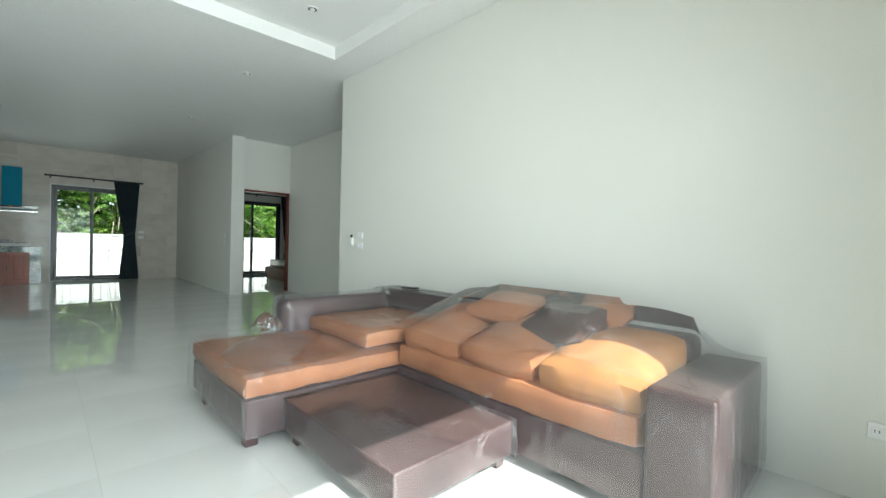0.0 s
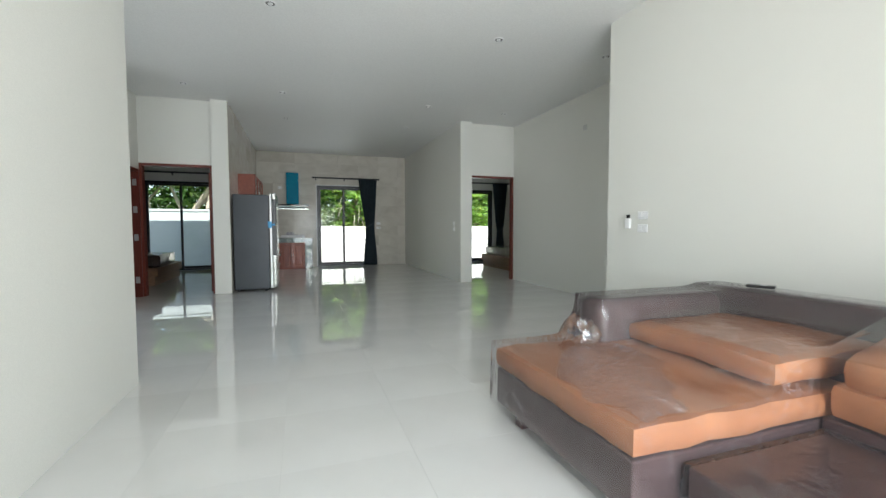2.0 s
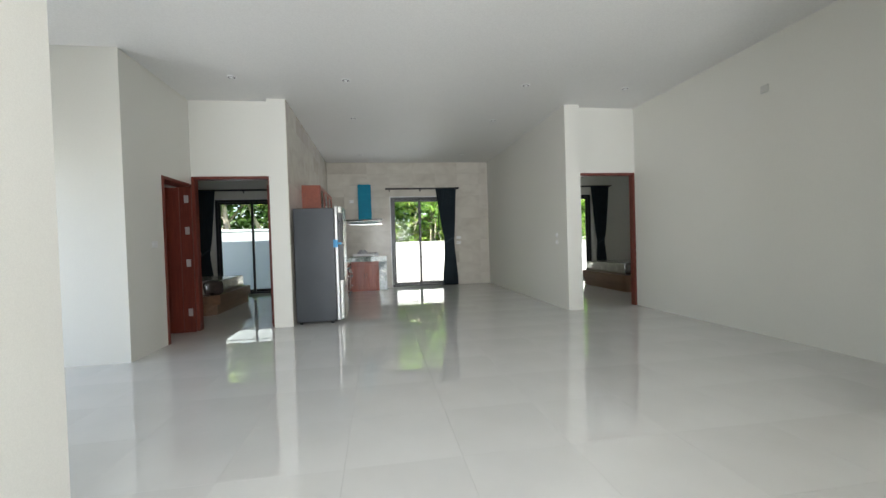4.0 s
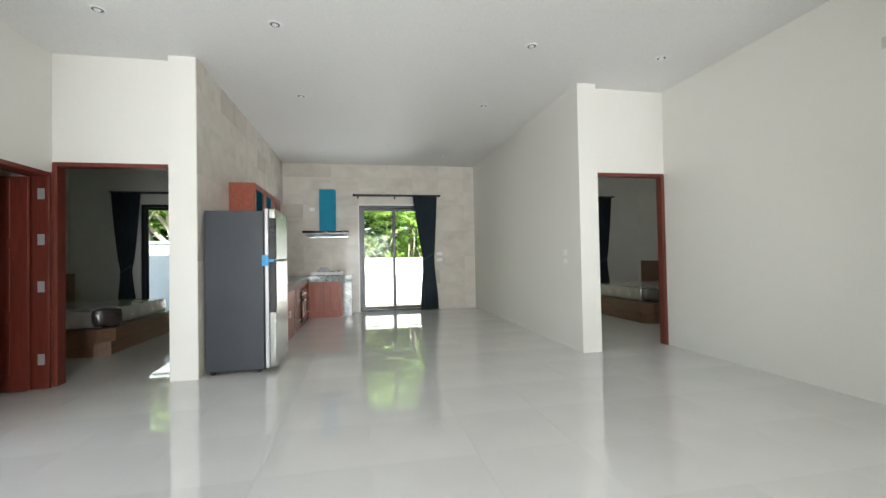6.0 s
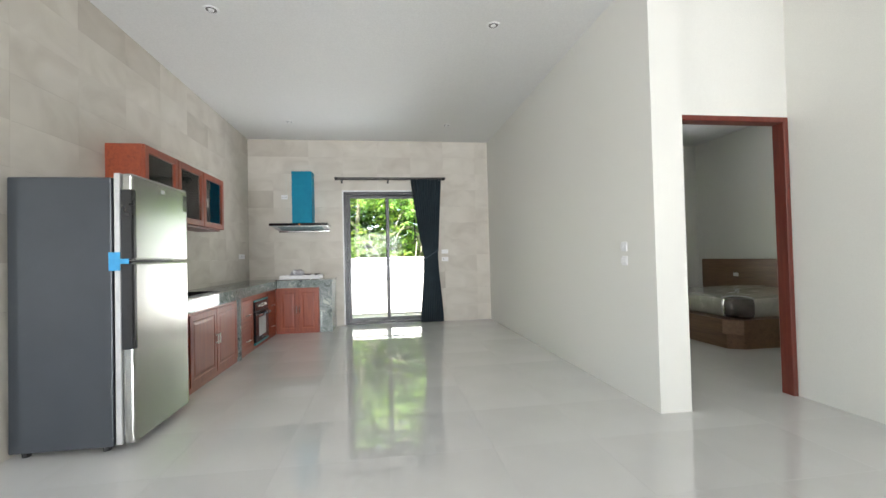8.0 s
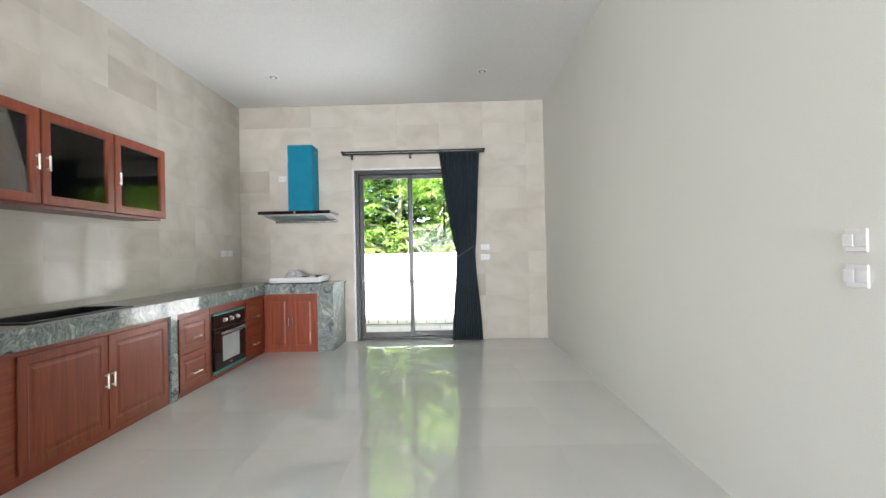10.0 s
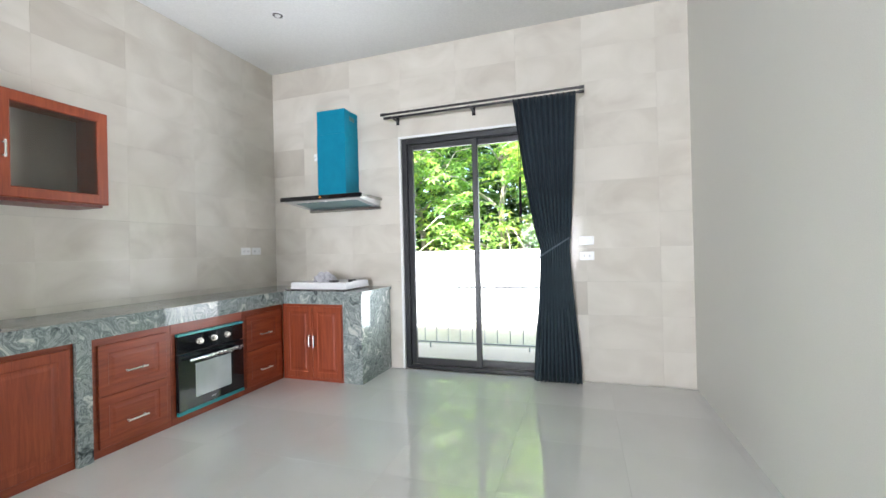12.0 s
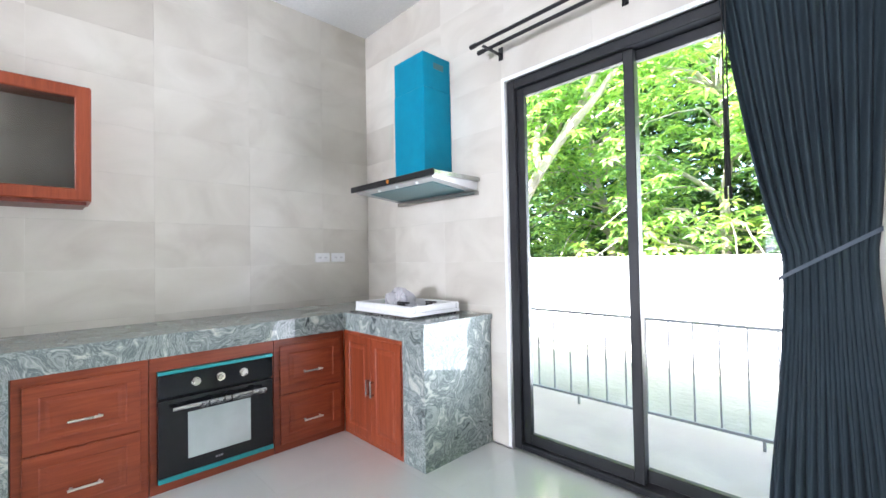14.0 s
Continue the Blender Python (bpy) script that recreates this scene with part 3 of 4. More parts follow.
# granite worktop with lip, end panel and divider
w = thing("worktop", (0, 0, 0), "veined grey-green granite L-shaped kitchen worktop", "worktop")
SINK = (-3.25, -2.52, -3.93, -3.58)
for a in ((-4.03, SINK[1], -3.462, -0.005), (-4.03, -3.70, -3.462, SINK[0]), (-4.03, SINK[0], SINK[2], SINK[1]), (SINK[3], SINK[0], -3.462, SINK[1]), (-3.462, -0.580, -2.645, -0.005)):
    part("slab", B(a[0], a[1], 0.775, a[2], a[3], 0.805), GRANITE, w)
part("front_lip", B(-3.488, -3.70, 0.69, -3.462, -0.574, 0.7748), GRANITE, w)
part("front_lip", B(-3.4619, -0.574, 0.69, -2.846, -0.548, 0.7748), GRANITE, w)
part("end_panel", B(-2.69, -0.5448, 0.0, -2.66, -0.005, 0.7748), GRANITE, w)
part("end_post", B(-2.8458, -0.574, 0.0, -2.66, -0.545, 0.7748), GRANITE, w)
part("divider", B(-3.52, -2.243, 0.0, -3.470, -2.167, 0.689), GRANITE, w)

w = thing("sink", (-3.755, -2.885, 0.806), "black inset kitchen sink in the granite worktop", "sink")
b = bmesh.new()
sx, sy = 0.19, 0.38
for a in ((-sx, -sy, -0.004, sx, -sy + 0.03, 0.006), (-sx, sy - 0.03, -0.004, sx, sy, 0.006), (-sx, -sy + 0.03, -0.004, -sx + 0.03, sy - 0.03, 0.006), (sx - 0.03, -sy + 0.03, -0.004, sx, sy - 0.03, 0.006)):
    box(b, *a, bevel=0.002)
part("rim", b, BLACK, w)
b = bmesh.new()
for a in ((-0.17, -0.36, -0.10, -0.165, 0.36, -0.004), (0.165, -0.36, -0.10, 0.17, 0.36, -0.004), (-0.165, -0.36, -0.10, 0.165, -0.355, -0.004), (-0.165, 0.355, -0.10, 0.165, 0.36, -0.004), (-0.17, -0.36, -0.108, 0.17, 0.36, -0.1)):
    box(b, *a)
part("basin", b, BLACK, w)

# wall cabinet with three glazed doors
def open_frame(y0, z0, y1, z1, e, x0, x1, lip=0.006):
    """A mitred frame in the y-z plane with eased front edges, open in its middle."""
    b = bmesh.new()
    rings = []
    for inset, x in ((0, x0), (0, x1 - lip), (lip, x1), (e - lip, x1), (e, x1 - lip), (e, x0)):
        rings.append([b.verts.new((x, y, z)) for y, z in ((y0 + inset, z0 + inset), (y1 - inset, z0 + inset), (y1 - inset, z1 - inset), (y0 + inset, z1 - inset))])
    for i in range(6):
        p, q = rings[i], rings[(i + 1) % 6]
        for k in range(4):
            b.faces.new((p[k], p[(k + 1) % 4], q[(k + 1) % 4], q[k]))
    bmesh.ops.recalc_face_normals(b, faces=b.faces[:])
    return b


w = thing("wall_cabinet", (-3.738, -3.55, 1.492), "red hardwood wall cabinet with three glazed doors", "cabinet")
L, D, H = 1.67, 0.291, 0.588
for nm, a in (("top", (-D, 0, H - 0.02, -0.024, L, H)), ("bottom", (-D, 0, 0.0, -0.024, L, 0.02)), ("side", (-D, 0, 0.02, -0.024, 0.02, H - 0.02)), ("side", (-D, L - 0.02, 0.02, -0.024, L, H - 0.02)), ("back", (-D, 0.02, 0.02, -D + 0.006, L - 0.02, H - 0.02)), ("divider", (-D + 0.006, 0.548, 0.02, -0.03, 0.562, H - 0.02)), ("divider", (-D + 0.006, 1.105, 0.02, -0.03, 1.12, H - 0.02))):
    part(nm, B(*a), WALL_TILE if nm == "back" else REDWOOD_Y, w)
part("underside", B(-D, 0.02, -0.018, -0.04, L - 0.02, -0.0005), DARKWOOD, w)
for k in range(3):
    a, c = 0.003 + k * 0.556, 0.003 + (k + 1) * 0.556 - 0.006
    e = 0.062
    d = part("door", open_frame(a, 0.0, c, H, e, -0.022, 0.0), REDWOOD, w)
    g = part("pane", B(-0.014, a + e - 0.005, e - 0.005, -0.010, c - e + 0.005, H - e + 0.005), CAB_GLASS, d, "clear glass pane")
    g.visible_shadow = False
    hy = a + e / 2 if k else c - e / 2
    handle_bar(d, (0.0, hy, 0.22), (0.0, hy, 0.29), (0.022, 0, 0))

# range hood
hood = thing("range_hood", (-3.13, 0, 1.588), "black-edged range hood with teal film-covered chimney", "range hood")
part("chimney", B(-0.165, -0.255, 0.105, 0.15, -0.002, 0.72, bevel=0.003), TEAL, hood, "teal film-covered lower chimney")
part("chimney_upper", B(-0.163, -0.253, 0.7202, 0.148, -0.002, 0.955, bevel=0.003), TEAL, hood, "teal film-covered upper chimney")
part("vent_plate", B(0.1485, -0.16, 0.86, 0.151, -0.07, 0.90), TEAL_GREY, hood, "pale vent plate on chimney")
part("canopy", B(-0.465, -0.414, 0.072, 0.41, -0.002, 0.100, bevel=0.004), STEEL, hood, "brushed steel canopy")
part("glass_front", B(-0.475, -0.432, 0.064, 0.415, -0.415, 0.104, bevel=0.003), BLACK_GLASS, hood, "black glass front edge")


def wedge(x0, x1, y0, y1, z0, z1, top):
    """A block whose underside falls from z0 at y0 to z1 at y1."""
    b = bmesh.new()
    v = [b.verts.new(c) for x in (x0, x1) for c in ((x, y0, top), (x, y0, z0), (x, y1, z1), (x, y1, top))]
    for f in ((0, 1, 2, 3), (7, 6, 5, 4), (0, 4, 5, 1), (1, 5, 6, 2), (2, 6, 7, 3), (3, 7, 4, 0)):
        b.faces.new([v[i] for i in f])
    bmesh.ops.recalc_face_normals(b, faces=b.faces[:])
    return b


part("housing", wedge(-0.44, 0.385, -0.405, -0.003, 0.058, 0.016, 0.0715), SILVER, hood, "silver housing under the canopy")
part("filter", wedge(-0.36, 0.31, -0.335, -0.05, 0.047, 0.016, 0.055), TEAL_GREY, hood, "teal-tinted slanted filter")
part("grease_bar", B(-0.42, -0.045, -0.016, 0.40, -0.004, 0.012, bevel=0.004), STEEL, hood)
b = bmesh.new()
cyl(b, (-0.02, -0.432, 0.084), (-0.02, -0.437, 0.084), 0.012, n=14)
part("badge", b, surface("orange_sticker", (0.65, 0.22, 0.02), (0.75, 0.28, 0.04), 9, 0.4, relief=0), hood, "round orange sticker")
for x in (-0.2, 0.0, 0.2):
    b = bmesh.new()
    cyl(b, (x, -0.37, 0.045), (x, -0.37, 0.056), 0.010, n=10)
    part("lamp", b, WHITE_PLASTIC, hood)

# foam tray with the cooktop's loose parts
tray = thing("foam_tray", (-3.145, -0.30, 0.806), "white foam packing tray on the granite worktop", "packaging")
b = bmesh.new()
box(b, -0.30, -0.205, 0.012, 0.30, 0.205, 0.03)
for a in ((-0.30, -0.205, 0.03, 0.30, -0.175, 0.072), (-0.30, 0.175, 0.03, 0.30, 0.205, 0.072), (-0.30, -0.175, 0.03, -0.27, 0.175, 0.072), (0.27, -0.175, 0.03, 0.30, 0.175, 0.072)):
    box(b, *a, bevel=0.006)
part("tray", b, FOAM, tray)
part("underlay", B(-0.36, -0.215, 0.0, 0.26, 0.215, 0.011), FILM_THIN, tray, "clear film under the tray")
for x, y, r in ((0.10, -0.12, 0.035), (0.21, 0.02, 0.03), (-0.18, 0.10, 0.03)):
    b = bmesh.new()
    cyl(b, (x, y, 0.0305), (x, y, 0.078), r, r * 0.7, n=14)
    cyl(b, (x - r, y, 0.080), (x + r * 1.6, y + 0.02, 0.080), 0.006, n=8)
    part("burner", b, BLACK, tray, "black burner part", smooth=True)


def crumple(bm, c, r, h, seed, n=14):
    rr = random.Random(seed)
    ball(bm, (0, 0, 0), 1.0, n=n)
    for v in bm.verts:
        k = 1 + 0.45 * noise.noise(v.co * 1.7 + Vector((seed, 0, 0))) + 0.25 * noise.noise(v.co * 4.5)
        z = max(v.co.z * k, -0.02)
        v.co = Vector((c[0] + v.co.x * k * r, c[1] + v.co.y * k * r * 0.8, c[2] + z * h))
    return bm


part("crumpled_film", crumple(bmesh.new(), (-0.07, 0.0, 0.033), 0.12, 0.12, 5), FILM_CRUMPLED, tray, "crumpled clear film")

# refrigerator
fr = thing("refrigerator", (-3.67, -4.10, 0), "grey two-door refrigerator with steel doors", "refrigerator")
part("cabinet", B(-0.335, -0.355, 0.035, 0.215, 0.35, 1.635, bevel=0.008, seg=2), FRIDGE_GREY, fr)
part("gasket", B(0.216, -0.335, 0.05, 0.226, 0.335, 1.62), BLACK, fr)
for nm, za, zb in (("freezer_door", 1.135, 1.66), ("fridge_door", 0.045, 1.125)):
    b = bmesh.new()
    box(b, 0.264, -0.353, za, 0.330, 0.35, zb, bevel=0.016, seg=3)
    d = part(nm, b, STEEL, fr, "brushed steel door")
    part("door_side", B(0.228, -0.357, za, 0.263, 0.35, zb, bevel=0.004), SILVER, d, "silver door edge")
    ha, hb = (za + 0.01, zb - 0.10) if nm == "freezer_door" else (zb - 0.52, zb - 0.01)
    h = bmesh.new()
    box(h, 0.268, -0.366, ha, 0.332, -0.3585, hb, bevel=0.004)
    box(h, 0.318, -0.358, ha, 0.336, -0.325, hb, bevel=0.004)
    part("recessed_handle", h, BLACK, d, "long black recessed handle")
part("tape", B(0.20, -0.361, 1.075, 0.262, -0.3578, 1.185), BLUE_TAPE, fr, "strip of blue tape")
part("tape", B(0.263, -0.370, 1.115, 0.315, -0.3665, 1.145), BLUE_TAPE, fr, "strip of blue tape")
part("logo", B(0.3305, -0.03, 1.585, 0.3315, 0.02, 1.61), SILVER, fr)
part("sticker", B(0.3305, 0.28, 1.50, 0.3312, 0.335, 1.62), BLACK, fr, "dark energy label")
for x in (-0.28, 0.15):
    for y in (-0.30, 0.30):
        b = bmesh.new()
        cyl(b, (x, y, 0), (x, y, 0.036), 0.022, n=10)
        part("foot", b, BLACK, fr)


# ---- curtains ----
def curtain(name, loc, top, tie, bottom, ztop, ztie, label, pleats=23, depth=0.024):
    """A gathered curtain, held in by a tie; spans are (x0, x1) at top, tie and bottom."""
    w = thing(name, loc, label, "curtain")
    b = bmesh.new()
    nu, nz = pleats * 8, 44
    grid = []
    for j in range(nz + 1):
        z = ztop * j / nz
        if z < ztie:
            k = z / ztie
            k = k * k * (3 - 2 * k)
            x0 = bottom[0] + (tie[0] - bottom[0]) * k
            x1 = bottom[1] + (tie[1] - bottom[1]) * k
        else:
            k = ((z - ztie) / (ztop - ztie))
            e = k ** 0.75
            x0 = tie[0] + (top[0] - tie[0]) * e
            x1 = tie[1] + (top[1] - tie[1]) * e
        near = math.exp(-((z - ztie) / 0.16) ** 2)
        row = []
        for i in range(nu + 1):
            u = i / nu
            a = 2 * math.pi * pleats * u + 0.9 * noise.noise(Vector((u * 5, z * 0.7, 1)))
            amp = depth * (1 - 0.45 * near) * (0.8 + 0.4 * noise.noise(Vector((u * 7, z * 0.5, 4))))
            x = x0 + (x1 - x0) * u + 0.012 * math.sin(a * 0.5 + z)
            row.append(b.verts.new((x, math.sin(a) * amp, 0.012 + z)))
        grid.append(row)
    for j in range(nz):
        for i in range(nu):
            b.faces.new((grid[j][i], grid[j][i + 1], grid[j + 1][i + 1], grid[j + 1][i]))
    c = part("cloth", b, CURTAIN, w)
    for pl in c.data.polygons:
        pl.use_smooth = True
    m = c.modifiers.new("thickness", "SOLIDIFY")
    m.thickness = 0.003
    t = bmesh.new()
    n = 22
    ring = []
    for i in range(n):
        a = 2 * math.pi * i / n
        cx, rx = (tie[0] + tie[1]) / 2, (tie[1] - tie[0]) / 2 + 0.018
        x, y = cx + rx * math.cos(a), (depth + 0.022) * math.sin(a)
        zz = ztie + 0.085 * math.cos(a)
        ring.append((t.verts.new((x, y, zz - 0.008)), t.verts.new((x, y, zz + 0.008))))
    for i in range(n):
        p, q = ring[i], ring[(i + 1) % n]
        t.faces.new((p[0], q[0], q[1], p[1]))
    part("tie_band", t, surface("grey_tie_band", (0.07, 0.09, 0.11), (0.10, 0.12, 0.15), 9, 0.8), w, "grey tie-back band", smooth=True)
    return w


def curtain_rod(loc, x0, x1, label):
    w = thing("curtain_rod", loc, label, "curtain rod")
    for y, z in ((-0.10, 0.0), (-0.17, 0.012)):
        b = bmesh.new()
        cyl(b, (x0, y, z), (x1, y, z), 0.011, n=10)
        for x in (x0 - 0.02, x1 + 0.02):
            cyl(b, (x - 0.022, y, z), (x + 0.022, y, z), 0.015, n=10)
        part("pole", b, BLACK, w, smooth=True)
    for x in (x0 + 0.06, (x0 + x1) / 2 - 0.05, x1 - 0.06):
        b = bmesh.new()
        box(b, x - 0.008, -0.175, -0.022, x + 0.008, -0.001, -0.012)
        box(b, x - 0.016, -0.006, -0.05, x + 0.016, 0.0, 0.03)
        part("bracket", b, BLACK, w)
    return w


curtain_rod((0, -0.001, 2.44), -2.59, -0.83, "black double curtain rod above the kitchen door")
kitchen_curtain = curtain("curtain", (0, -0.125, 0), (-1.385, -0.85), (-1.175, -0.94), (-1.25, -0.87), 2.43, 1.15, "dark navy curtain tied back beside kitchen door")
b = bmesh.new()
for dx in (-0.008, 0.008):
    cyl(b, (-1.327 + dx, -0.05, 1.40), (-1.327 + dx * 0.6, -0.03, 2.40), 0.003, n=6)
    cyl(b, (-1.327 + dx, -0.05, 1.37), (-1.327 + dx, -0.05, 1.42), 0.006, n=8)
cyl(b, (-1.327, -0.05, 1.42), (-1.327, -0.042, 1.76), 0.007, n=8)
part("draw_wand", b, BLACK, kitchen_curtain, "black hanging draw wand", smooth=True)
curtain_rod((0, 0.007, 2.45), -7.02, -4.80, "black double curtain rod above the bedroom door")
curtain("curtain", (0, -0.125, 0), (-7.05, -6.55), (-6.90, -6.72), (-6.98, -6.62), 2.44, 1.0, "dark navy curtain tied back in the bedroom")
curtain_rod((0, 0.007, 2.45), 0.95, 3.33, "black double curtain rod above the bedroom door")
curtain("curtain", (0, -0.125, 0), (2.80, 3.32), (2.96, 3.16), (2.90, 3.24), 2.44, 1.0, "dark navy curtain tied back in the bedroom")


# ---- downlights, switches and sockets ----
def downlight():
    w = thing("downlight", (0, 0, 0), "round white recessed downlight, switched off", "ceiling light", "ceiling downlights")
    b = bmesh.new()
    n = 24
    prof = ((0.058, 0.0), (0.060, -0.006), (0.046, -0.008), (0.040, 0.0))
    rings = [[b.verts.new((r * math.cos(2 * math.pi * i / n), r * math.sin(2 * math.pi * i / n), z)) for i in range(n)] for r, z in prof]
    for a, c in zip(rings, rings[1:]):
        for i in range(n):
            b.faces.new((a[i], c[i], c[(i + 1) % n], a[(i + 1) % n]))
    part("rim", b, WHITE_PLASTIC, w, smooth=True)
    b = bmesh.new()
    cyl(b, (0, 0, -0.001), (0, 0, -0.004), 0.040, n=24)
    part("reflector", b, DULL_REFLECTOR, w, "dull silver reflector")
    b = bmesh.new()
    cyl(b, (0, 0, -0.004), (0, 0, -0.012), 0.024, 0.02, n=18)
    part("bulb", b, WHITE_PLASTIC, w, "frosted white bulb")
    return w


first = downlight()
spots = [(x, y, CEILING) for x in (-3.17, -0.865) for y in (-0.93, -3.69, -5.27, -7.92)]
spots += [(-4.48, -5.27, CEILING), (-4.48, -7.92, CEILING), (0.555, -5.25, CEILING), (0.555, -7.92, CEILING), (-0.86, -9.60, 3.255), (-3.17, -9.60, 3.255)]
first.location = spots[0]
for s in spots[1:]:
    copy_thing(first, pose(*s))


def wall_plate(name, loc, turn, label, category, kind="switch", width=0.118, height=0.073):
    """A plate on a wall; its front looks along -y before the turn."""
    w = thing(name, loc, label, category, turn=turn)
    part("plate", B(-width / 2, -0.008, -height / 2, width / 2, 0.0, height / 2, bevel=0.003), WHITE_PLASTIC, w)
    if kind == "switch":
        for x in (-0.022, 0.022):
            part("rocker", B(x - 0.018, -0.013, -0.020, x + 0.018, -0.0082, 0.020, bevel=0.002), WHITE_PLASTIC, w)
    else:
        for x in (-0.026, 0.026):
            o = part("outlet", B(x - 0.018, -0.0105, -0.020, x + 0.018, -0.0082, 0.020, bevel=0.001), WHITE_PLASTIC, w)
            for dx in (-0.007, 0.007):
                part("slot", B(x + dx - 0.0015, -0.0112, -0.006, x + dx + 0.0015, -0.0106, 0.006), BLACK, o)
    return w


# turn 90 looks along +x, -90 along -x
wall_plate("light_switch", (0.05, -9.07, 1.185), -90, "white double light switch on the sofa wall", "light switch")
wall_plate("light_switch", (0.05, -9.07, 1.065), -90, "white double light switch on the sofa wall", "light switch")
wall_plate("wall_socket", (0.05, -13.33, 0.335), -90, "white double wall socket low on wall", "wall socket", "socket")
wall_plate("light_switch", (0.0, -4.18, 1.155), -90, "white light switch on the partition", "light switch", width=0.073)
wall_plate("light_switch", (0.0, -4.18, 1.045), -90, "white light switch on the partition", "light switch", width=0.073)
wall_plate("light_switch", (-5.31, -5.43, 1.18), 90, "white light switch beside the bathroom door", "light switch")
wall_plate("wall_socket", (-4.03, -0.44, 1.186), 90, "white double wall socket above the worktop", "wall socket", "socket", width=0.125)
wall_plate("wall_socket", (-4.03, -0.30, 1.186), 90, "white double wall socket above the worktop", "wall socket", "socket", width=0.125)
wall_plate("wall_socket", (-3.46, 0.0, 2.16), 0, "white wall socket beside the hood chimney", "wall socket", "socket", width=0.10)
wall_plate("light_switch", (-0.80, 0.0, 1.20), 0, "white light switch beside the kitchen curtain", "light switch")
wall_plate("wall_socket", (-0.80, 0.0, 1.07), 0, "white double wall socket beside kitchen curtain", "wall socket", "socket")
w = thing("remote_holder", (0.05, -8.90, 1.12), "white remote holder with black remote control", "remote holder", turn=-90)
part("holder", B(-0.028, -0.030, -0.055, 0.028, 0.0, 0.04, bevel=0.004), WHITE_PLASTIC, w)
part("remote", B(-0.017, -0.023, 0.0405, 0.017, -0.006, 0.075, bevel=0.004), BLACK, w, "black remote control")
w = thing("wall_box", (1.215, -6.70, 2.605), "small white cable outlet box high on wall", "outlet box", turn=-90)
part("cover", B(-0.045, -0.012, -0.04, 0.045, 0.0, 0.04, bevel=0.004), GROUT, w)
part("screw", B(-0.004, -0.014, -0.004, 0.004, -0.0122, 0.004), SILVER, w)


# ---- sofa ----
def cushion(x0, y0, z0, x1, y1, z1, puff=0.03, seed=0, n=10, tilt=0.0, soft=0.045):
    """A soft block: rounded edges, crowned faces and small dents."""
    b = bmesh.new()
    box(b, -1, -1, -1, 1, 1, 1)
    bmesh.ops.subdivide_edges(b, edges=b.edges[:], cuts=n, use_grid_fill=True)
    hx, hy, hz = (x1 - x0) / 2, (y1 - y0) / 2, (z1 - z0) / 2
    for v in b.verts:
        u = v.co.copy()
        p = Vector((u.x * (hx - soft), u.y * (hy - soft), u.z * (hz - min(soft, hz * 0.9))))
        d = Vector((u.x ** 7, u.y ** 7, u.z ** 7))
        if d.length > 0:
            d.normalize()
        q = p + d * soft
        q.z += u.z * puff * (1 - u.x ** 2) * (1 - u.y ** 2)
        q.x += u.x * puff * 0.35 * (1 - u.y ** 2) * (1 - u.z ** 2)
        q.y += u.y * puff * 0.35 * (1 - u.x ** 2) * (1 - u.z ** 2)
        q += Vector((1, 1, 1)) * 0.010 * noise.noise(q * 6 + Vector((seed, seed, 0)))
        v.co = q
    m = Matrix.Translation(((x0 + x1) / 2, (y0 + y1) / 2, (z0 + z1) / 2)) @ Matrix.Rotation(radians(tilt), 4, "Y")
    bmesh.ops.transform(b, matrix=m, verts=b.verts[:])
    return b


def rounded_arm(x0, y0, x1, y1, z0, z1, r=0.06):
    return box(bmesh.new(), x0, y0, z0, x1, y1, z1, bevel=r, seg=4)


SX, SY = -0.9, -11.4
sofa = thing("corner_sofa", (0, 0, 0), "brown leather corner sofa with tan suede cushions, wrapped in film", "sofa")
part("chaise_base", rounded_arm(-1.86, -11.0, -0.26, -9.93, 0.045, 0.255, 0.012), LEATHER, sofa, "dark brown leather base")
part("seat_base", rounded_arm(-0.875, -12.64, -0.26, -11.01, 0.045, 0.275, 0.012), LEATHER, sofa, "dark brown leather base")
part("side_arm", rounded_arm(-1.28, -10.12, -0.27, -9.89, 0.05, 0.64, 0.07), LEATHER, sofa, "rolled dark brown leather arm", smooth=True)
part("backrest", rounded_arm(-0.255, -12.64, -0.03, -9.89, 0.05, 0.665, 0.05), LEATHER, sofa, "dark brown leather backrest", smooth=True)
part("end_arm", rounded_arm(-0.885, -12.90, -0.04, -12.65, 0.02, 0.57, 0.02), LEATHER, sofa, "square dark brown leather arm", smooth=True)
for x, y in ((-1.82, -10.95), (-1.82, -10.18), (-1.22, -9.95), (-0.84, -12.85), (-0.12, -12.85), (-0.12, -9.98)):
    b = bmesh.new()
    box(b, x - 0.035, y - 0.035, 0.0, x + 0.035, y + 0.035, 0.046, bevel=0.006)
    part("foot", b, LEATHER, sofa)
part("chaise_cushion", cushion(-1.875, -11.015, 0.256, -0.60, -9.915, 0.385, 0.012, 1), SUEDE, sofa, smooth=True)
part("corner_cushion", cushion(-1.10, -10.97, 0.400, -0.27, -10.13, 0.525, 0.012, 2), SUEDE, sofa, smooth=True)
part("seat_cushion", cushion(-0.890, -12.635, 0.276, -0.27, -11.03, 0.435, 0.012, 3), SUEDE, sofa, smooth=True)
for k in range(3):
    y = -11.045 - k * 0.533
    part("back_cushion", cushion(-0.875, y - 0.528, 0.455, -0.24, y - 0.004, 0.625, 0.045, 5 + k, tilt=-13, soft=0.06), SUEDE_SUNLIT if k == 2 else SUEDE, sofa, "tan suede, sunlight tint in its colour" if k == 2 else "", smooth=True)
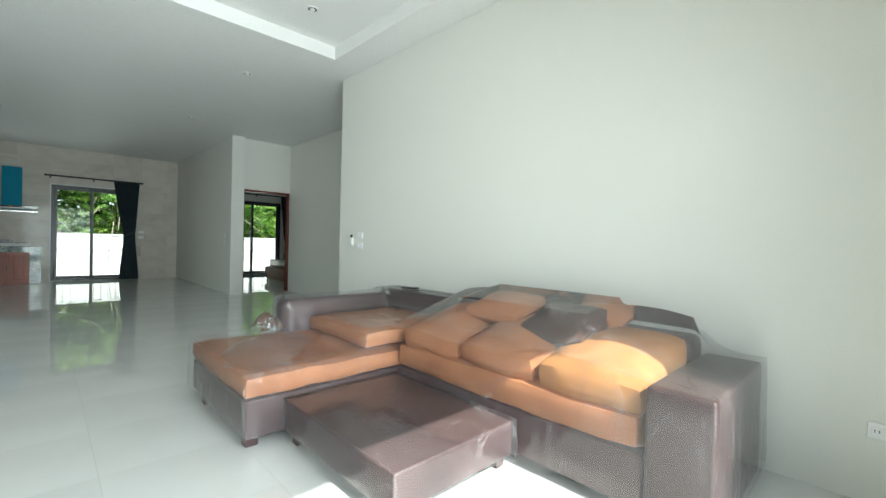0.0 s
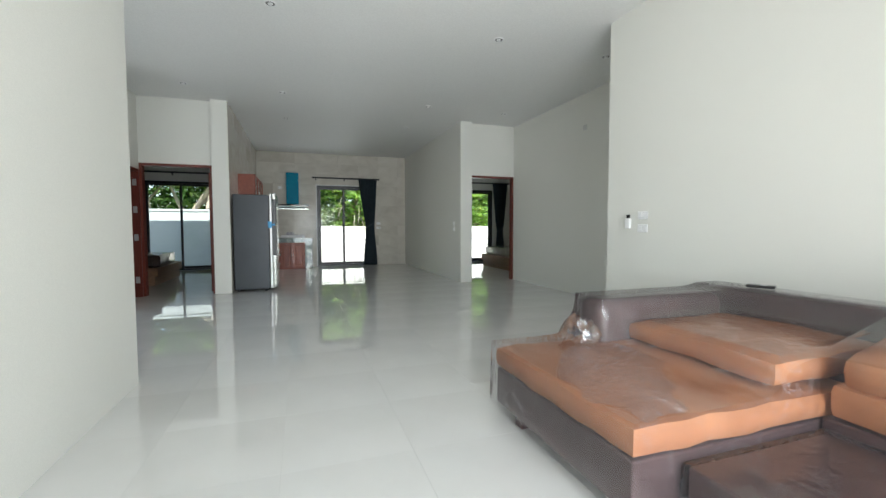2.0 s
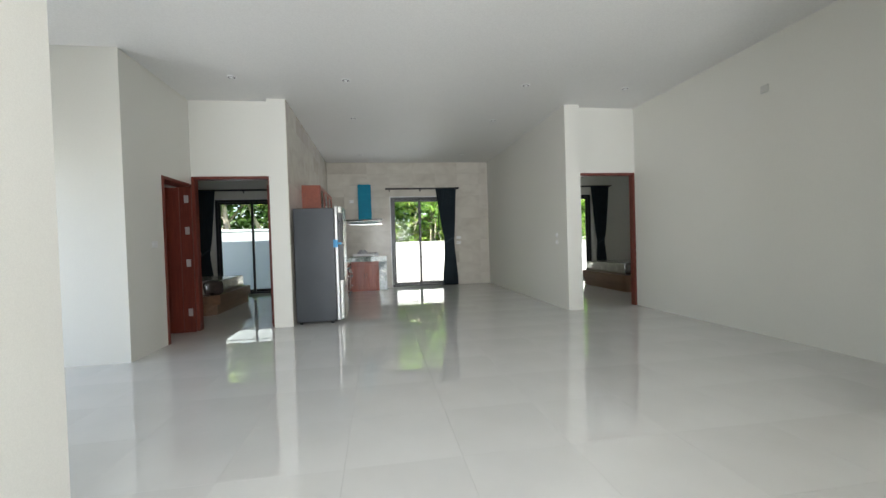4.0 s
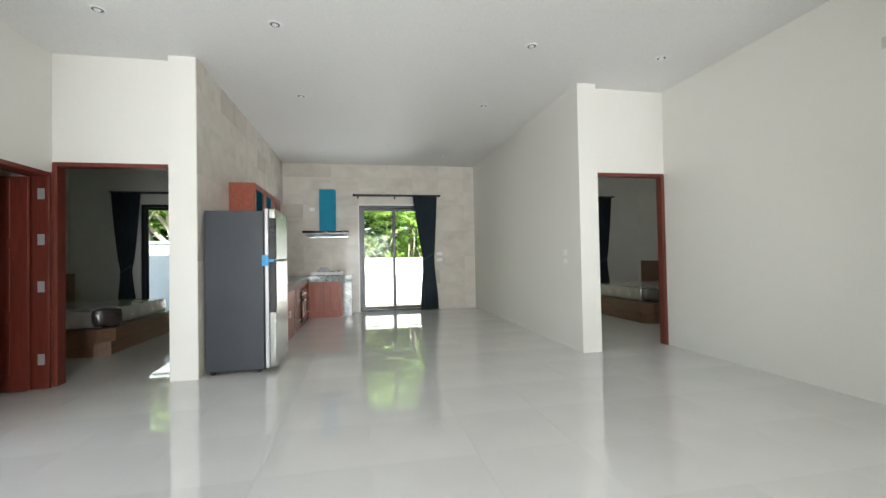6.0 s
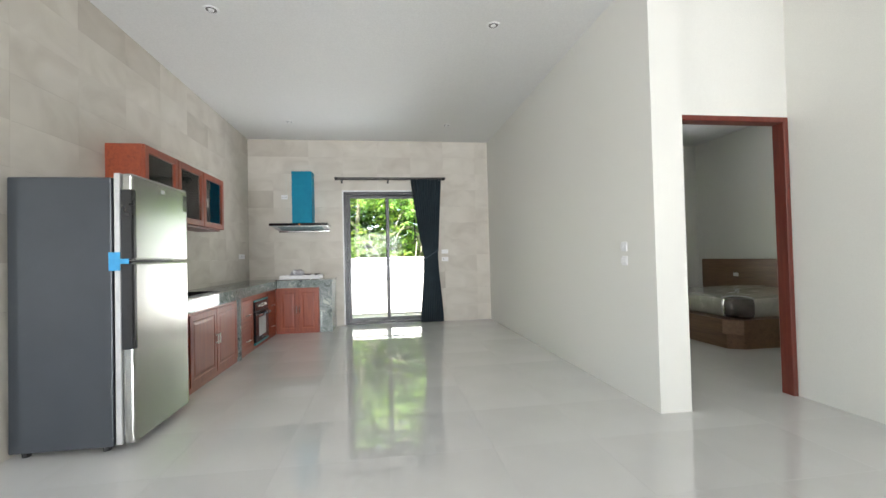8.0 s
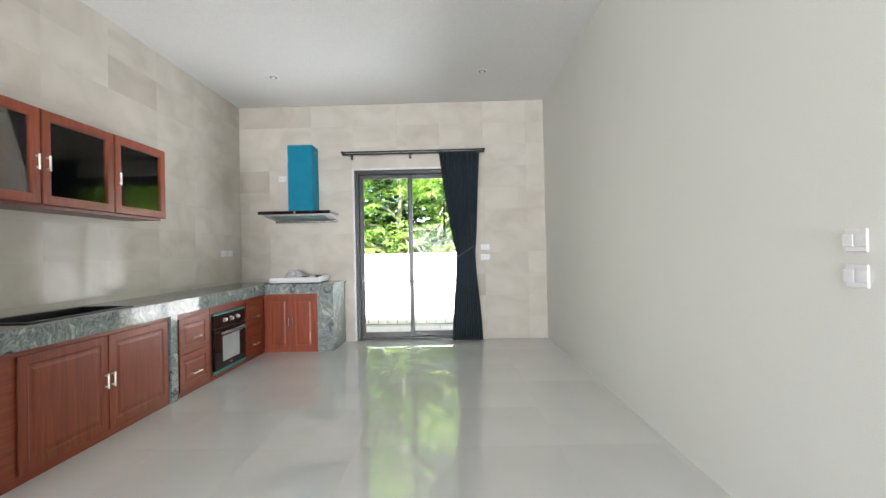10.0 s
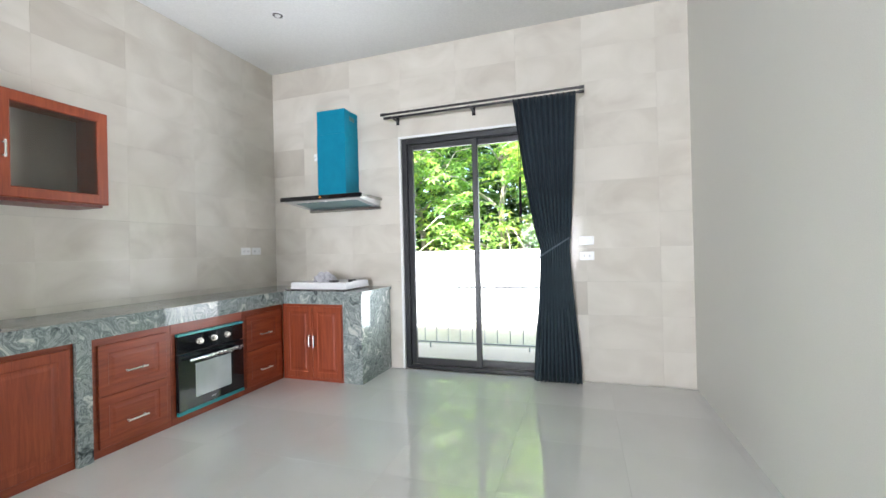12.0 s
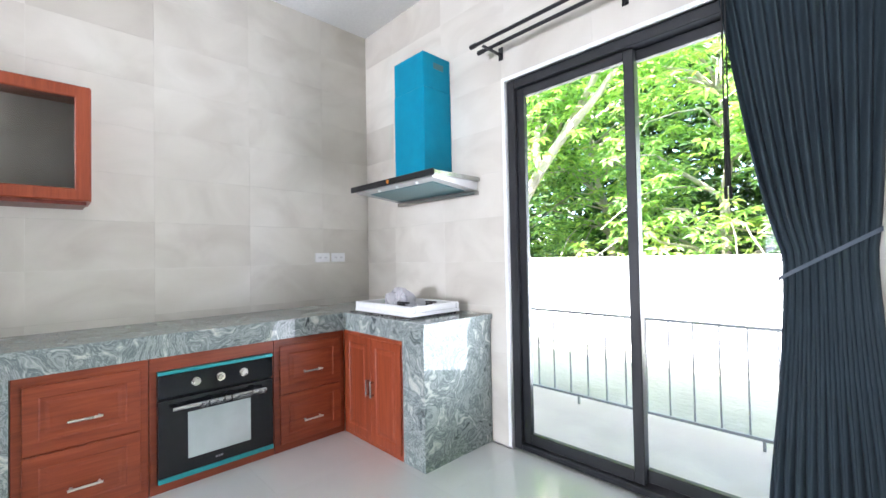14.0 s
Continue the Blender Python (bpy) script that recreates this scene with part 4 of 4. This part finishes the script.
part("throw_pillow", cushion(-0.60, -11.78, 0.66, -0.20, -11.36, 0.745, 0.028, 12, tilt=-14, soft=0.05), SUEDE, sofa, smooth=True)
part("throw_pillow", cushion(-0.40, -12.30, 0.665, -0.06, -11.98, 0.75, 0.028, 14, tilt=-10, soft=0.05), SUEDE, sofa, smooth=True)
part("throw_pillow", cushion(-0.66, -12.26, 0.63, -0.22, -11.84, 0.715, 0.028, 13, tilt=-16, soft=0.05), BROWN_FABRIC, sofa, "dark brown velvet pillow", smooth=True)


def drape(parent, inside, height, bounds, step, low, label, seed, slack=40, wrinkle=0.007, ray=None):
    """Film over a set of blocks: pulled tight between their tops, hanging down at the outline."""
    x0, y0, x1, y1 = bounds
    nx, ny = int(round((x1 - x0) / step)) + 1, int(round((y1 - y0) / step)) + 1
    xs, ys = np.linspace(x0, x1, nx), np.linspace(y0, y1, ny)
    hold = np.array([[height(x, y) for y in ys] for x in xs])
    mask = np.array([[inside(x, y) for y in ys] for x in xs])
    h = hold.copy()
    for _ in range(slack):
        p = np.pad(np.where(mask, h, np.nan), 1, constant_values=np.nan)
        stack = np.stack([p[:-2, 1:-1], p[2:, 1:-1], p[1:-1, :-2], p[1:-1, 2:]])
        count = np.maximum((~np.isnan(stack)).sum(0), 1)
        mean = np.nansum(stack, 0) / count
        h = np.maximum(hold, mean)
    b = bmesh.new()
    vs = {}
    for i in range(nx):
        for j in range(ny):
            if mask[i, j]:
                x, y = xs[i], ys[j]
                loose = min(1.0, (h[i, j] - hold[i, j]) * 12)
                fold = noise.noise(Vector((x * 7, y * 7, seed))) + 0.5 * noise.noise(Vector((x * 19 + y * 6, y * 17 - x * 8, seed)))
                z = h[i, j] + 0.012 + wrinkle * (0.25 + loose) * abs(fold)
                if ray:
                    away = math.hypot(x - ray[0], y - ray[1])
                    z += loose * 0.006 * min(1, away / 0.2) * max(0, 1 - away / 0.75) * math.sin(math.atan2(y - ray[1], x - ray[0]) * 70)
                vs[i, j] = b.verts.new((x, y, z))
    for i in range(nx - 1):
        for j in range(ny - 1):
            q = [(i, j), (i + 1, j), (i + 1, j + 1), (i, j + 1)]
            if all(k in vs for k in q):
                b.faces.new([vs[k] for k in q])
    edge = [e for e in b.edges if e.is_boundary]
    down = {}
    rows = 8
    for e in edge:
        for v in e.verts:
            if v not in down:
                out = Vector((0, 0, 0))
                for f in v.link_faces:
                    out += v.co - f.calc_center_median()
                out.z = 0
                out.normalize()
                end = low + 0.05 * noise.noise(Vector((v.co.x * 4, v.co.y * 4, seed)))
                col = [v]
                for k in range(1, rows + 1):
                    t = k / rows
                    fold = 1 - 2 * abs(noise.noise(Vector((v.co.x * 13 + t * 1.4, v.co.y * 13 - t * 1.4, seed))))
                    push = 0.004 + 0.007 * t ** 0.7 * max(0, fold) ** 4 + 0.006 * t
                    col.append(b.verts.new((v.co.x + out.x * push, v.co.y + out.y * push, v.co.z + (end - v.co.z) * t)))
                down[v] = col
    for e in edge:
        p, q = down[e.verts[0]], down[e.verts[1]]
        for k in range(rows):
            b.faces.new((p[k], q[k], q[k + 1], p[k + 1]))
    bmesh.ops.recalc_face_normals(b, faces=b.faces[:])
    sheet = part("plastic_wrap", b, FILM, parent, label, smooth=True)
    sheet.visible_shadow = False
    return sheet


def sofa_inside(x, y):
    return (x >= -1.90 and -11.035 <= y <= (-9.88 if x > -1.29 else -9.905)) or (x >= -0.925 and -12.93 <= y <= -11.0)


def sofa_height(x, y):
    h = 0.30
    if y > -11.03 and x < -0.6:
        h = max(h, 0.395)
    if -1.10 < x and -10.98 < y:
        h = max(h, 0.537)
    if x > -1.29 and y > -10.13:
        h = max(h, 0.645)
    if x > -0.25 and y > -12.64:
        h = max(h, 0.668)
    if y < -12.64:
        h = max(h, 0.58)
    if -12.64 <= y < -11.03 and -0.92 < x <= -0.2:
        k = (y + 11.045) / -0.533 % 1.0
        h = max(h, 0.575 + (x + 0.88) * 0.27 + 0.03 * (1 - (2 * k - 1) ** 2) if x > -0.87 else 0.44)
    if -0.60 < x < -0.2 and -12.26 < y < -11.36:
        h = max(h, 0.790 + (x + 0.4) * 0.16)
    return h


def sofa_tent(x, y):
    """The film runs straight from the pillows down to the end arm."""
    h = sofa_height(x, y)
    if -12.65 < y < -12.08 and x < -0.2:
        k = (y + 12.65) / 0.57
        h = max(h, 0.585 + k * (sofa_height(max(x, -0.86), -12.08) - 0.585))
    return h


drape(sofa, sofa_inside, sofa_tent, (-1.883, -12.915, -0.025, -9.88), 0.0155, 0.07, "clear plastic film over the whole sofa", 2.0, slack=40, ray=(-0.88, -12.66))


def crinkled_sheet(x0, y0, x1, y1, z, peak, seed, fine=1.0, step=0.011):
    """Loose film lying in sharp little folds, highest in its middle, with a ragged outline."""
    b = bmesh.new()
    nx, ny = int((x1 - x0) / step), int((y1 - y0) / step)
    vs = {}
    for i in range(nx + 1):
        for j in range(ny + 1):
            u, v = 2 * i / nx - 1, 2 * j / ny - 1
            x, y = x0 + (x1 - x0) * i / nx, y0 + (y1 - y0) * j / ny
            r = math.hypot(u, v) + 0.28 * noise.noise(Vector((x * 6, y * 6, seed)))
            if r < 0.95:
                q = Vector((x + 0.05 * noise.noise(Vector((x * 9, y * 9, seed + 3))), y, 0))
                f = 1 - abs(noise.noise(q * 13 * fine + Vector((0, 0, seed)))) * 2.2
                f += 0.5 * (1 - abs(noise.noise(q * 31 * fine + Vector((seed, 0, 0)))) * 2.2)
                lift = max(0.0, 1 - r * r)
                vs[i, j] = b.verts.new((x, y, z + 0.004 + lift * peak * max(0.04, 0.5 * f)))
    for i in range(nx):
        for j in range(ny):
            q = [(i, j), (i + 1, j), (i + 1, j + 1), (i, j + 1)]
            if all(k in vs for k in q):
                b.faces.new([vs[k] for k in q])
    return b


sheet = part("loose_film", crinkled_sheet(-1.52, -10.22, -1.24, -9.93, 0.412, 0.24, 9.0), FILM_BUNCH, sofa, "bunched clear film beside the arm", smooth=True)
sheet.visible_shadow = False
fold = crinkled_sheet(-0.27, -0.56, 0.25, 0.54, 0.406, 0.016, 4.0, fine=1.5, step=0.009)
bmesh.ops.transform(fold, matrix=pose(-1.55, -10.56, 0, 0, 0, -33), verts=fold.verts[:])
sheet = part("film_fold", fold, FILM_FOLD, sofa, "loose crinkled clear film on the chaise")
sheet.visible_shadow = False

w = thing("remote_control", (-0.16, -10.27, 0.686), "small black remote control lying on the sofa", "remote control", turn=25)
part("body", B(-0.03, -0.075, 0.0, 0.03, 0.075, 0.018, bevel=0.004), BLACK, w)
part("label_patch", B(-0.015, -0.03, 0.0182, 0.015, 0.0, 0.0188), WHITE_PLASTIC, w)

tab = thing("ottoman_table", (-1.29, -11.54, 0), "low dark brown leather ottoman table wrapped in film", "coffee table")
part("top", rounded_arm(-0.375, -0.49, 0.375, 0.49, 0.06, 0.232, 0.012), LEATHER, tab, smooth=True)
for x in (-0.32, 0.32):
    for y in (-0.43, 0.43):
        b = bmesh.new()
        box(b, x - 0.03, y - 0.03, 0.0, x + 0.03, y + 0.03, 0.062, bevel=0.005)
        part("foot", b, LEATHER, tab)
drape(tab, lambda x, y: True, lambda x, y: 0.232, (-0.385, -0.50, 0.385, 0.50), 0.03, 0.055, "clear plastic film over the table", 7.0, slack=1, wrinkle=0.004)


# ---- beds ----
def bed(loc, turn, label, head):
    """Head towards -x before the turn, foot at x = 0, long side along x."""
    w = thing("bed", loc, label, "bed", "wrapped double beds", turn=turn)
    b = bmesh.new()
    W, L = 1.95, 2.15
    pts = [(-L, 0), (-0.14, 0), (0, 0.14), (0, W - 0.14), (-0.14, W), (-L, W)]
    for inset, za, zb in ((0.05, 0.0, 0.17), (0.0, 0.17, 0.33)):
        ring = []
        for z in (za, zb):
            ring.append([b.verts.new((x - inset if x > -L else x, min(max(y, inset), W - inset), z)) for x, y in pts])
        n = len(pts)
        for i in range(n):
            b.faces.new((ring[0][i], ring[0][(i + 1) % n], ring[1][(i + 1) % n], ring[1][i]))
        b.faces.new(ring[1])
        b.faces.new(ring[0][::-1])
    bmesh.ops.recalc_face_normals(b, faces=b.faces[:])
    part("platform", b, BEDWOOD, w, "walnut laminate platform with cut corners")
    part("headboard", B(-L - 0.07, head[0], 0.0, -L - 0.002, head[1], 0.955, bevel=0.004), BEDWOOD, w, "walnut laminate headboard")
    for y in (head[0] + head[1] - 0.44 if head[1] > 2.5 else -0.28,):
        part("socket", B(-L - 0.001, y - 0.05, 0.66, -L + 0.006, y + 0.05, 0.72), WHITE_PLASTIC, w)
    part("mattress", cushion(-L + 0.01, 0.10, 0.331, -0.13, W - 0.10, 0.555, 0.006, 21, n=12, soft=0.04), QUILT, w, "pale mattress still in plastic film", smooth=True)
    return w


bed((-5.49, -3.20, 0), 0, "walnut platform bed with film-wrapped mattress in bedroom", (-0.12, 3.08))
bed((1.90, -1.16, 0), 180, "walnut platform bed with film-wrapped mattress in bedroom", (-1.04, 2.07))


def pack(loc, turn):
    w = thing("pillow_pack", loc, "brown pillow pack in clear film on bed corner", "pillow pack", "pillow packs", turn=turn)
    part("pillow", cushion(-0.15, -0.11, 0.0, 0.15, 0.11, 0.235, 0.012, 31, soft=0.05), BROWN_WRAP, w, smooth=True)
    part("strap", cushion(-0.155, -0.03, -0.0, 0.155, 0.03, 0.241, 0.012, 31, soft=0.02, n=6), FILM_CRUMPLED, w, "crumpled clear film band", smooth=True)
    return w


pack((-5.63, -2.98, 0.335), 35)
pack((2.12, -2.95, 0.335), -35)


# ---- outside: railing, fence, trees ----
def railing(loc, length, label):
    w = thing("terrace_railing", loc, label, "railing")
    H = 0.745
    for nm, z, r in (("top_rail", H, 0.010), ("bottom_rail", 0.07, 0.010)):
        part(nm, B(0, -r, z - r, length, r, z + r, bevel=0.003), RAIL, w)
    n = int(length / 0.152)
    for k in range(n + 1):
        x = k * 0.152
        part("baluster", B(x - 0.005, -0.005, 0.082, x + 0.005, 0.005, H - 0.010), RAIL, w)
        if k % 8 == 4:
            part("foot", B(x + 0.06, -0.008, 0.0, x + 0.076, 0.008, 0.058), RAIL, w)
    return w


railing((-4.55, 1.10, -0.05), 8.82, "thin grey metal railing along the terrace")


def fence(x0, x1, y, top, label, mat=None):
    mat = mat or FENCE_PAINT
    w = thing("boundary_wall", (x0, y, -0.35), label, "garden wall")
    L = x1 - x0
    part("wall", B(0, 0, 0, L, 0.12, top + 0.35), mat, w)
    part("coping", B(-0.01, -0.03, top + 0.351, L, 0.15, top + 0.42, bevel=0.008), mat, w)
    for k in range(int(L / 2.6) + 1):
        x = k * 2.6
        part("pier", B(x, -0.04, 0, x + 0.2, -0.001, top + 0.35), mat, w)
    return w


fence(-6.4, 14.0, 4.6, 1.06, "white rendered garden wall behind the terrace")
fence(-16.0, -4.95, 2.3, 1.57, "taller white rendered garden wall, shade tint in its colour", SHADED_RENDER)
fence(-16.0, 14.0, -22.0, 1.6, "white rendered garden wall before the house")


def limb(bm, pts, radii, n=7):
    rings = []
    for i, p in enumerate(pts):
        d = (pts[min(i + 1, len(pts) - 1)] - pts[max(i - 1, 0)]).normalized()
        m = d.to_track_quat("Z", "Y").to_matrix()
        rings.append([bm.verts.new(p + m @ Vector((radii[i] * math.cos(2 * math.pi * k / n), radii[i] * math.sin(2 * math.pi * k / n), 0))) for k in range(n)])
    for a, c in zip(rings, rings[1:]):
        for k in range(n):
            bm.faces.new((a[k], a[(k + 1) % n], c[(k + 1) % n], c[k]))
    bm.faces.new(rings[-1])


def leaves_mesh(name, centres, per, size, rr, mat):
    """Rosettes of folded leaflets, drooping outward from each centre."""
    verts, faces = [], []
    for c in centres:
        up = Vector((rr.uniform(-0.5, 0.5), rr.uniform(-0.9, 0.2), 1)).normalized()
        side = up.orthogonal().normalized()
        other = up.cross(side)
        for k in range(per):
            a = 2 * math.pi * (k + rr.uniform(-0.25, 0.25)) / per
            out = side * math.cos(a) + other * math.sin(a)
            L = size * rr.uniform(0.7, 1.25)
            W = L * 0.19
            across = up.cross(out).normalized()
            base = c + out * L * 0.15
            midp = c + out * L * 0.6 + up * L * 0.10
            tip = c + out * L * 1.1 - up * L * rr.uniform(0.1, 0.45)
            i = len(verts)
            verts += [base, midp + across * W - up * W * 0.4, tip, midp - across * W - up * W * 0.4]
            faces += [(i, i + 1, i + 2), (i, i + 2, i + 3)]
    me = bpy.data.meshes.new(name)
    me.from_pydata([tuple(v) for v in verts], [], faces)
    me.materials.append(mat)
    return me


def tree(x, y, height, spread, seed, clusters, size, label, mat=None, lean=0.0, base=-0.4, low=0.25):
    rr = random.Random(seed)
    w = thing("tree", (x, y, base), label, "tree", "trees behind the wall")
    bm = bmesh.new()
    pts, p = [], Vector((0, 0, 0))
    n = 9
    for i in range(n):
        pts.append(p.copy())
        p += Vector((rr.uniform(-0.14, 0.14) + lean * 0.12, rr.uniform(-0.12, 0.12), height * 0.8 / (n - 1)))
    r0 = 0.045 + height * 0.011
    limb(bm, pts, [r0 * (1 - 0.75 * i / (n - 1)) for i in range(n)])
    tips = []
    for k in range(16):
        i = rr.randrange(2, n)
        a = rr.uniform(0, 2 * math.pi)
        L = spread * rr.uniform(0.5, 1.0)
        q = [pts[i].copy()]
        for s in range(1, 5):
            t = s / 4
            q.append(pts[i] + Vector((math.cos(a) * L * t, math.sin(a) * L * t, L * (0.75 * t - 0.35 * t * t))) + Vector((rr.uniform(-0.1, 0.1), rr.uniform(-0.1, 0.1), rr.uniform(-0.06, 0.06))))
        limb(bm, q, [0.046 * (1 - 0.75 * s / 4) for s in range(5)], 6)
        tips += q[2:]
    for k in range(14):
        i = rr.randrange(3, n)
        side, L = rr.uniform(-1.0, 1.0), spread * rr.uniform(0.8, 1.25)
        q = [pts[i] + Vector((side * L * t, -L * 0.75 * t, L * (0.55 * t - 0.75 * t * t))) + Vector((rr.uniform(-0.07, 0.07), 0, rr.uniform(-0.07, 0.07))) for t in (0, 0.25, 0.5, 0.75, 1.0)]
        limb(bm, q, [0.024 * (1 - 0.17 * s) for s in range(5)], 5)
    part("trunk", bm, BARK, w, "pale crooked trunk and limbs", smooth=True)
    cs = []
    for _ in range(clusters):
        t = rr.choice(tips)
        c = t + Vector((rr.gauss(0, 0.38), rr.gauss(0, 0.38), rr.gauss(0, 0.34))) * (spread / 2.2)
        if c.z > height * low * 0.5:
            cs.append(c)
    crown = new("crown", leaves_mesh("crown", cs, 7, size, rr, mat or LEAF))
    crown.parent = w
    return w


tree(-2.9, 6.2, 6.2, 2.1, 11, 908, 0.165, "slender tree with pale trunk and bright leaves", lean=0.4)
tree(-0.6, 6.0, 5.6, 2.2, 12, 1322, 0.165, "bushy tree with bright broad leaves")
tree(1.8, 6.4, 6.0, 2.2, 13, 1653, 0.165, "bushy tree with bright broad leaves")
tree(4.2, 6.2, 5.6, 2.2, 14, 1487, 0.165, "bushy tree with bright broad leaves")
tree(7.0, 6.8, 6.0, 2.4, 15, 1322, 0.165, "bushy tree with bright broad leaves")
tree(-4.9, 7.2, 6.6, 2.2, 16, 1073, 0.165, "slender tree with pale trunk and bright leaves", lean=-0.3)
tree(-13.2, 7.4, 6.2, 2.4, 20, 1157, 0.165, "bushy tree with bright broad leaves")


def broad_tree(x, y, seed, stems, clusters, size, label):
    """Several thick pale stems that fan out from one foot and fork, with a wide dense crown."""
    rr = random.Random(seed)
    w = thing("tree", (x, y, -0.4), label, "tree", "trees behind the wall")
    bm = bmesh.new()
    tips = []
    for k in range(stems):
        a = -1.1 + 2.2 * k / (stems - 1) + rr.uniform(-0.12, 0.12)
        p = Vector((0.16 * (k - (stems - 1) / 2), rr.uniform(-0.15, 0.15), 0))
        d = Vector((math.sin(a) * 0.75, rr.uniform(-0.25, 0.3), 1.0)).normalized()
        line, r = [p.copy()], 0.15 * rr.uniform(0.8, 1.1)
        for s in range(9):
            d = (d + Vector((rr.uniform(-0.16, 0.16), rr.uniform(-0.12, 0.12), 0.04))).normalized()
            p = p + d * 0.62
            line.append(p.copy())
            if s in (2, 3, 5, 6):
                e = (d + Vector((rr.choice((-1, 1)) * rr.uniform(0.5, 0.9), rr.uniform(-0.4, 0.4), 0.1))).normalized()
                q, fork = p.copy(), [p.copy()]
                for _ in range(5):
                    e = (e + Vector((rr.uniform(-0.2, 0.2), rr.uniform(-0.2, 0.2), 0.08))).normalized()
                    q = q + e * 0.48
                    fork.append(q.copy())
                limb(bm, fork, [0.075 * (1 - 0.15 * i) for i in range(6)], 8)
                tips += fork[2:]
        limb(bm, line, [r * (1 - 0.075 * i) for i in range(10)], 9)
        tips += line[6:]
    part("trunk", bm, BARK, w, "thick pale forking stems", smooth=True)
    cs = []
    for _ in range(clusters):
        t = rr.choice(tips)
        c = t + Vector((rr.gauss(0, 0.5), rr.gauss(0, 0.6), rr.gauss(0.25, 0.4)))
        if c.z > 2.75 + rr.uniform(0, 0.5):
            cs.append(c)
    crown = new("crown", leaves_mesh("crown", cs, 7, size, rr, LEAF))
    crown.parent = w
    return w


broad_tree(-7.5, 4.3, 31, 5, 2600, 0.18, "broad tree with thick pale forking stems")
broad_tree(-10.6, 4.6, 32, 4, 2300, 0.18, "broad tree with thick pale forking stems")

rr = random.Random(77)
woods = []
for _ in range(21000):
    woods.append(Vector((rr.uniform(-24, 20), rr.uniform(9.4, 13.0), rr.uniform(-0.3, 9.4))))
tagged(new("far_woods", leaves_mesh("far_woods", woods, 6, 0.42, rr, LEAF_DARK)), "dense woodland behind the trees, shade put into its green", "woodland", kind="stuff")
rr = random.Random(78)
woods = []
for _ in range(2500):
    woods.append(Vector((rr.uniform(-16, 12), rr.uniform(-30, -26), rr.uniform(-0.3, 7))))
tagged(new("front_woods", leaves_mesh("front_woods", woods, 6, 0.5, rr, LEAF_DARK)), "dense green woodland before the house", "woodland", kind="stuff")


# ---- tiles, piece by piece ----
def in_hall(x, y):
    return ((-4.2 < x < 0.15 and -13.9 < y < 0.1) or (0.0 < x < 1.35 and -8.7 < y < -4.4)
            or (-5.40 < x < -4.0 and -8.9 < y < -4.4) or (-7.0 < x < -5.3 and -8.9 < y < -5.9))


T, J = 0.60, 0.0007
tile_mesh = mesh_of("floor_tile", B(-T / 2 + J / 2, -T / 2 + J / 2, -0.010, T / 2 - J / 2, T / 2 - J / 2, 0.0), FLOOR_TILE)
rest = bmesh.new()
count = 0
for i in range(-10, 13):
    for j in range(-6, 20):
        x, y = -2.445 + (i + 0.5) * T, -10.82 + (j + 0.5) * T
        if not (-8.0 < x < 4.3 and -13.95 < y < 0.2):
            continue
        near = any(in_hall(x + a, y + c) for a in (-0.25, 0, 0.25) for c in (-0.25, 0, 0.25))
        if near and count < 290:
            ob = new("tile", tile_mesh)
            ob.location = (x, y, 0)
            ob.parent = floor
            count += 1
        else:
            box(rest, x - T / 2 + J / 2, y - T / 2 + J / 2, -0.010, x + T / 2 - J / 2, y + T / 2 - J / 2, 0.0)
ob = new("tile_field", mesh_of("tile_field", rest, FLOOR_TILE))
ob.parent = floor
tagged(ob, "light grey floor tiles of the bedrooms", kind="stuff")

TW, TH, TD = 0.567, CEILING / 11, 0.007


def wall_tiles(parent, a0, a1, first_joint, place, holes=()):
    """Stacked tiles on a wall, cut at its ends and round its openings."""
    cache = {}
    k0 = math.floor((a0 - first_joint) / TW)
    k1 = math.ceil((a1 - first_joint) / TW)
    for k in range(k0, k1):
        for r in range(11):
            spans = [(max(a0, first_joint + k * TW), min(a1, first_joint + (k + 1) * TW), r * TH, (r + 1) * TH)]
            for ha, hb, za, zb in holes:
                cut = []
                for a, c, z0, z1 in spans:
                    if c <= ha or a >= hb or z1 <= za or z0 >= zb:
                        cut.append((a, c, z0, z1))
                        continue
                    if a < ha:
                        cut.append((a, ha, z0, z1))
                    if c > hb:
                        cut.append((hb, c, z0, z1))
                    if z1 > zb:
                        cut.append((max(a, ha), min(c, hb), zb, z1))
                spans = cut
            for a, c, z0, z1 in spans:
                if c - a < 0.012 or z1 - z0 < 0.012:
                    continue
                key = (round(c - a, 3), round(z1 - z0, 3))
                if key not in cache:
                    wd, ht = c - a - 0.0006, z1 - z0 - 0.0006
                    cache[key] = mesh_of("wall_tile", B(-wd / 2, 0.0, -ht / 2, wd / 2, TD, ht / 2), WALL_TILE)
                ob = new("tile", cache[key])
                ob.matrix_basis = place((a + c) / 2, (z0 + z1) / 2)
                ob.parent = parent


wall_tiles(wall_north, -4.03, 0.0, -0.235, lambda a, z: pose(a, 0.0, z), [(KITCHEN_DOOR[0] - 0.022, KITCHEN_DOOR[1] + 0.022, 0.0, KITCHEN_DOOR[3] + 0.022)])
wall_tiles(wall_kitchen, -4.55, -0.001, -0.43, lambda a, z: pose(-4.03, a, z, 0, 0, 90))
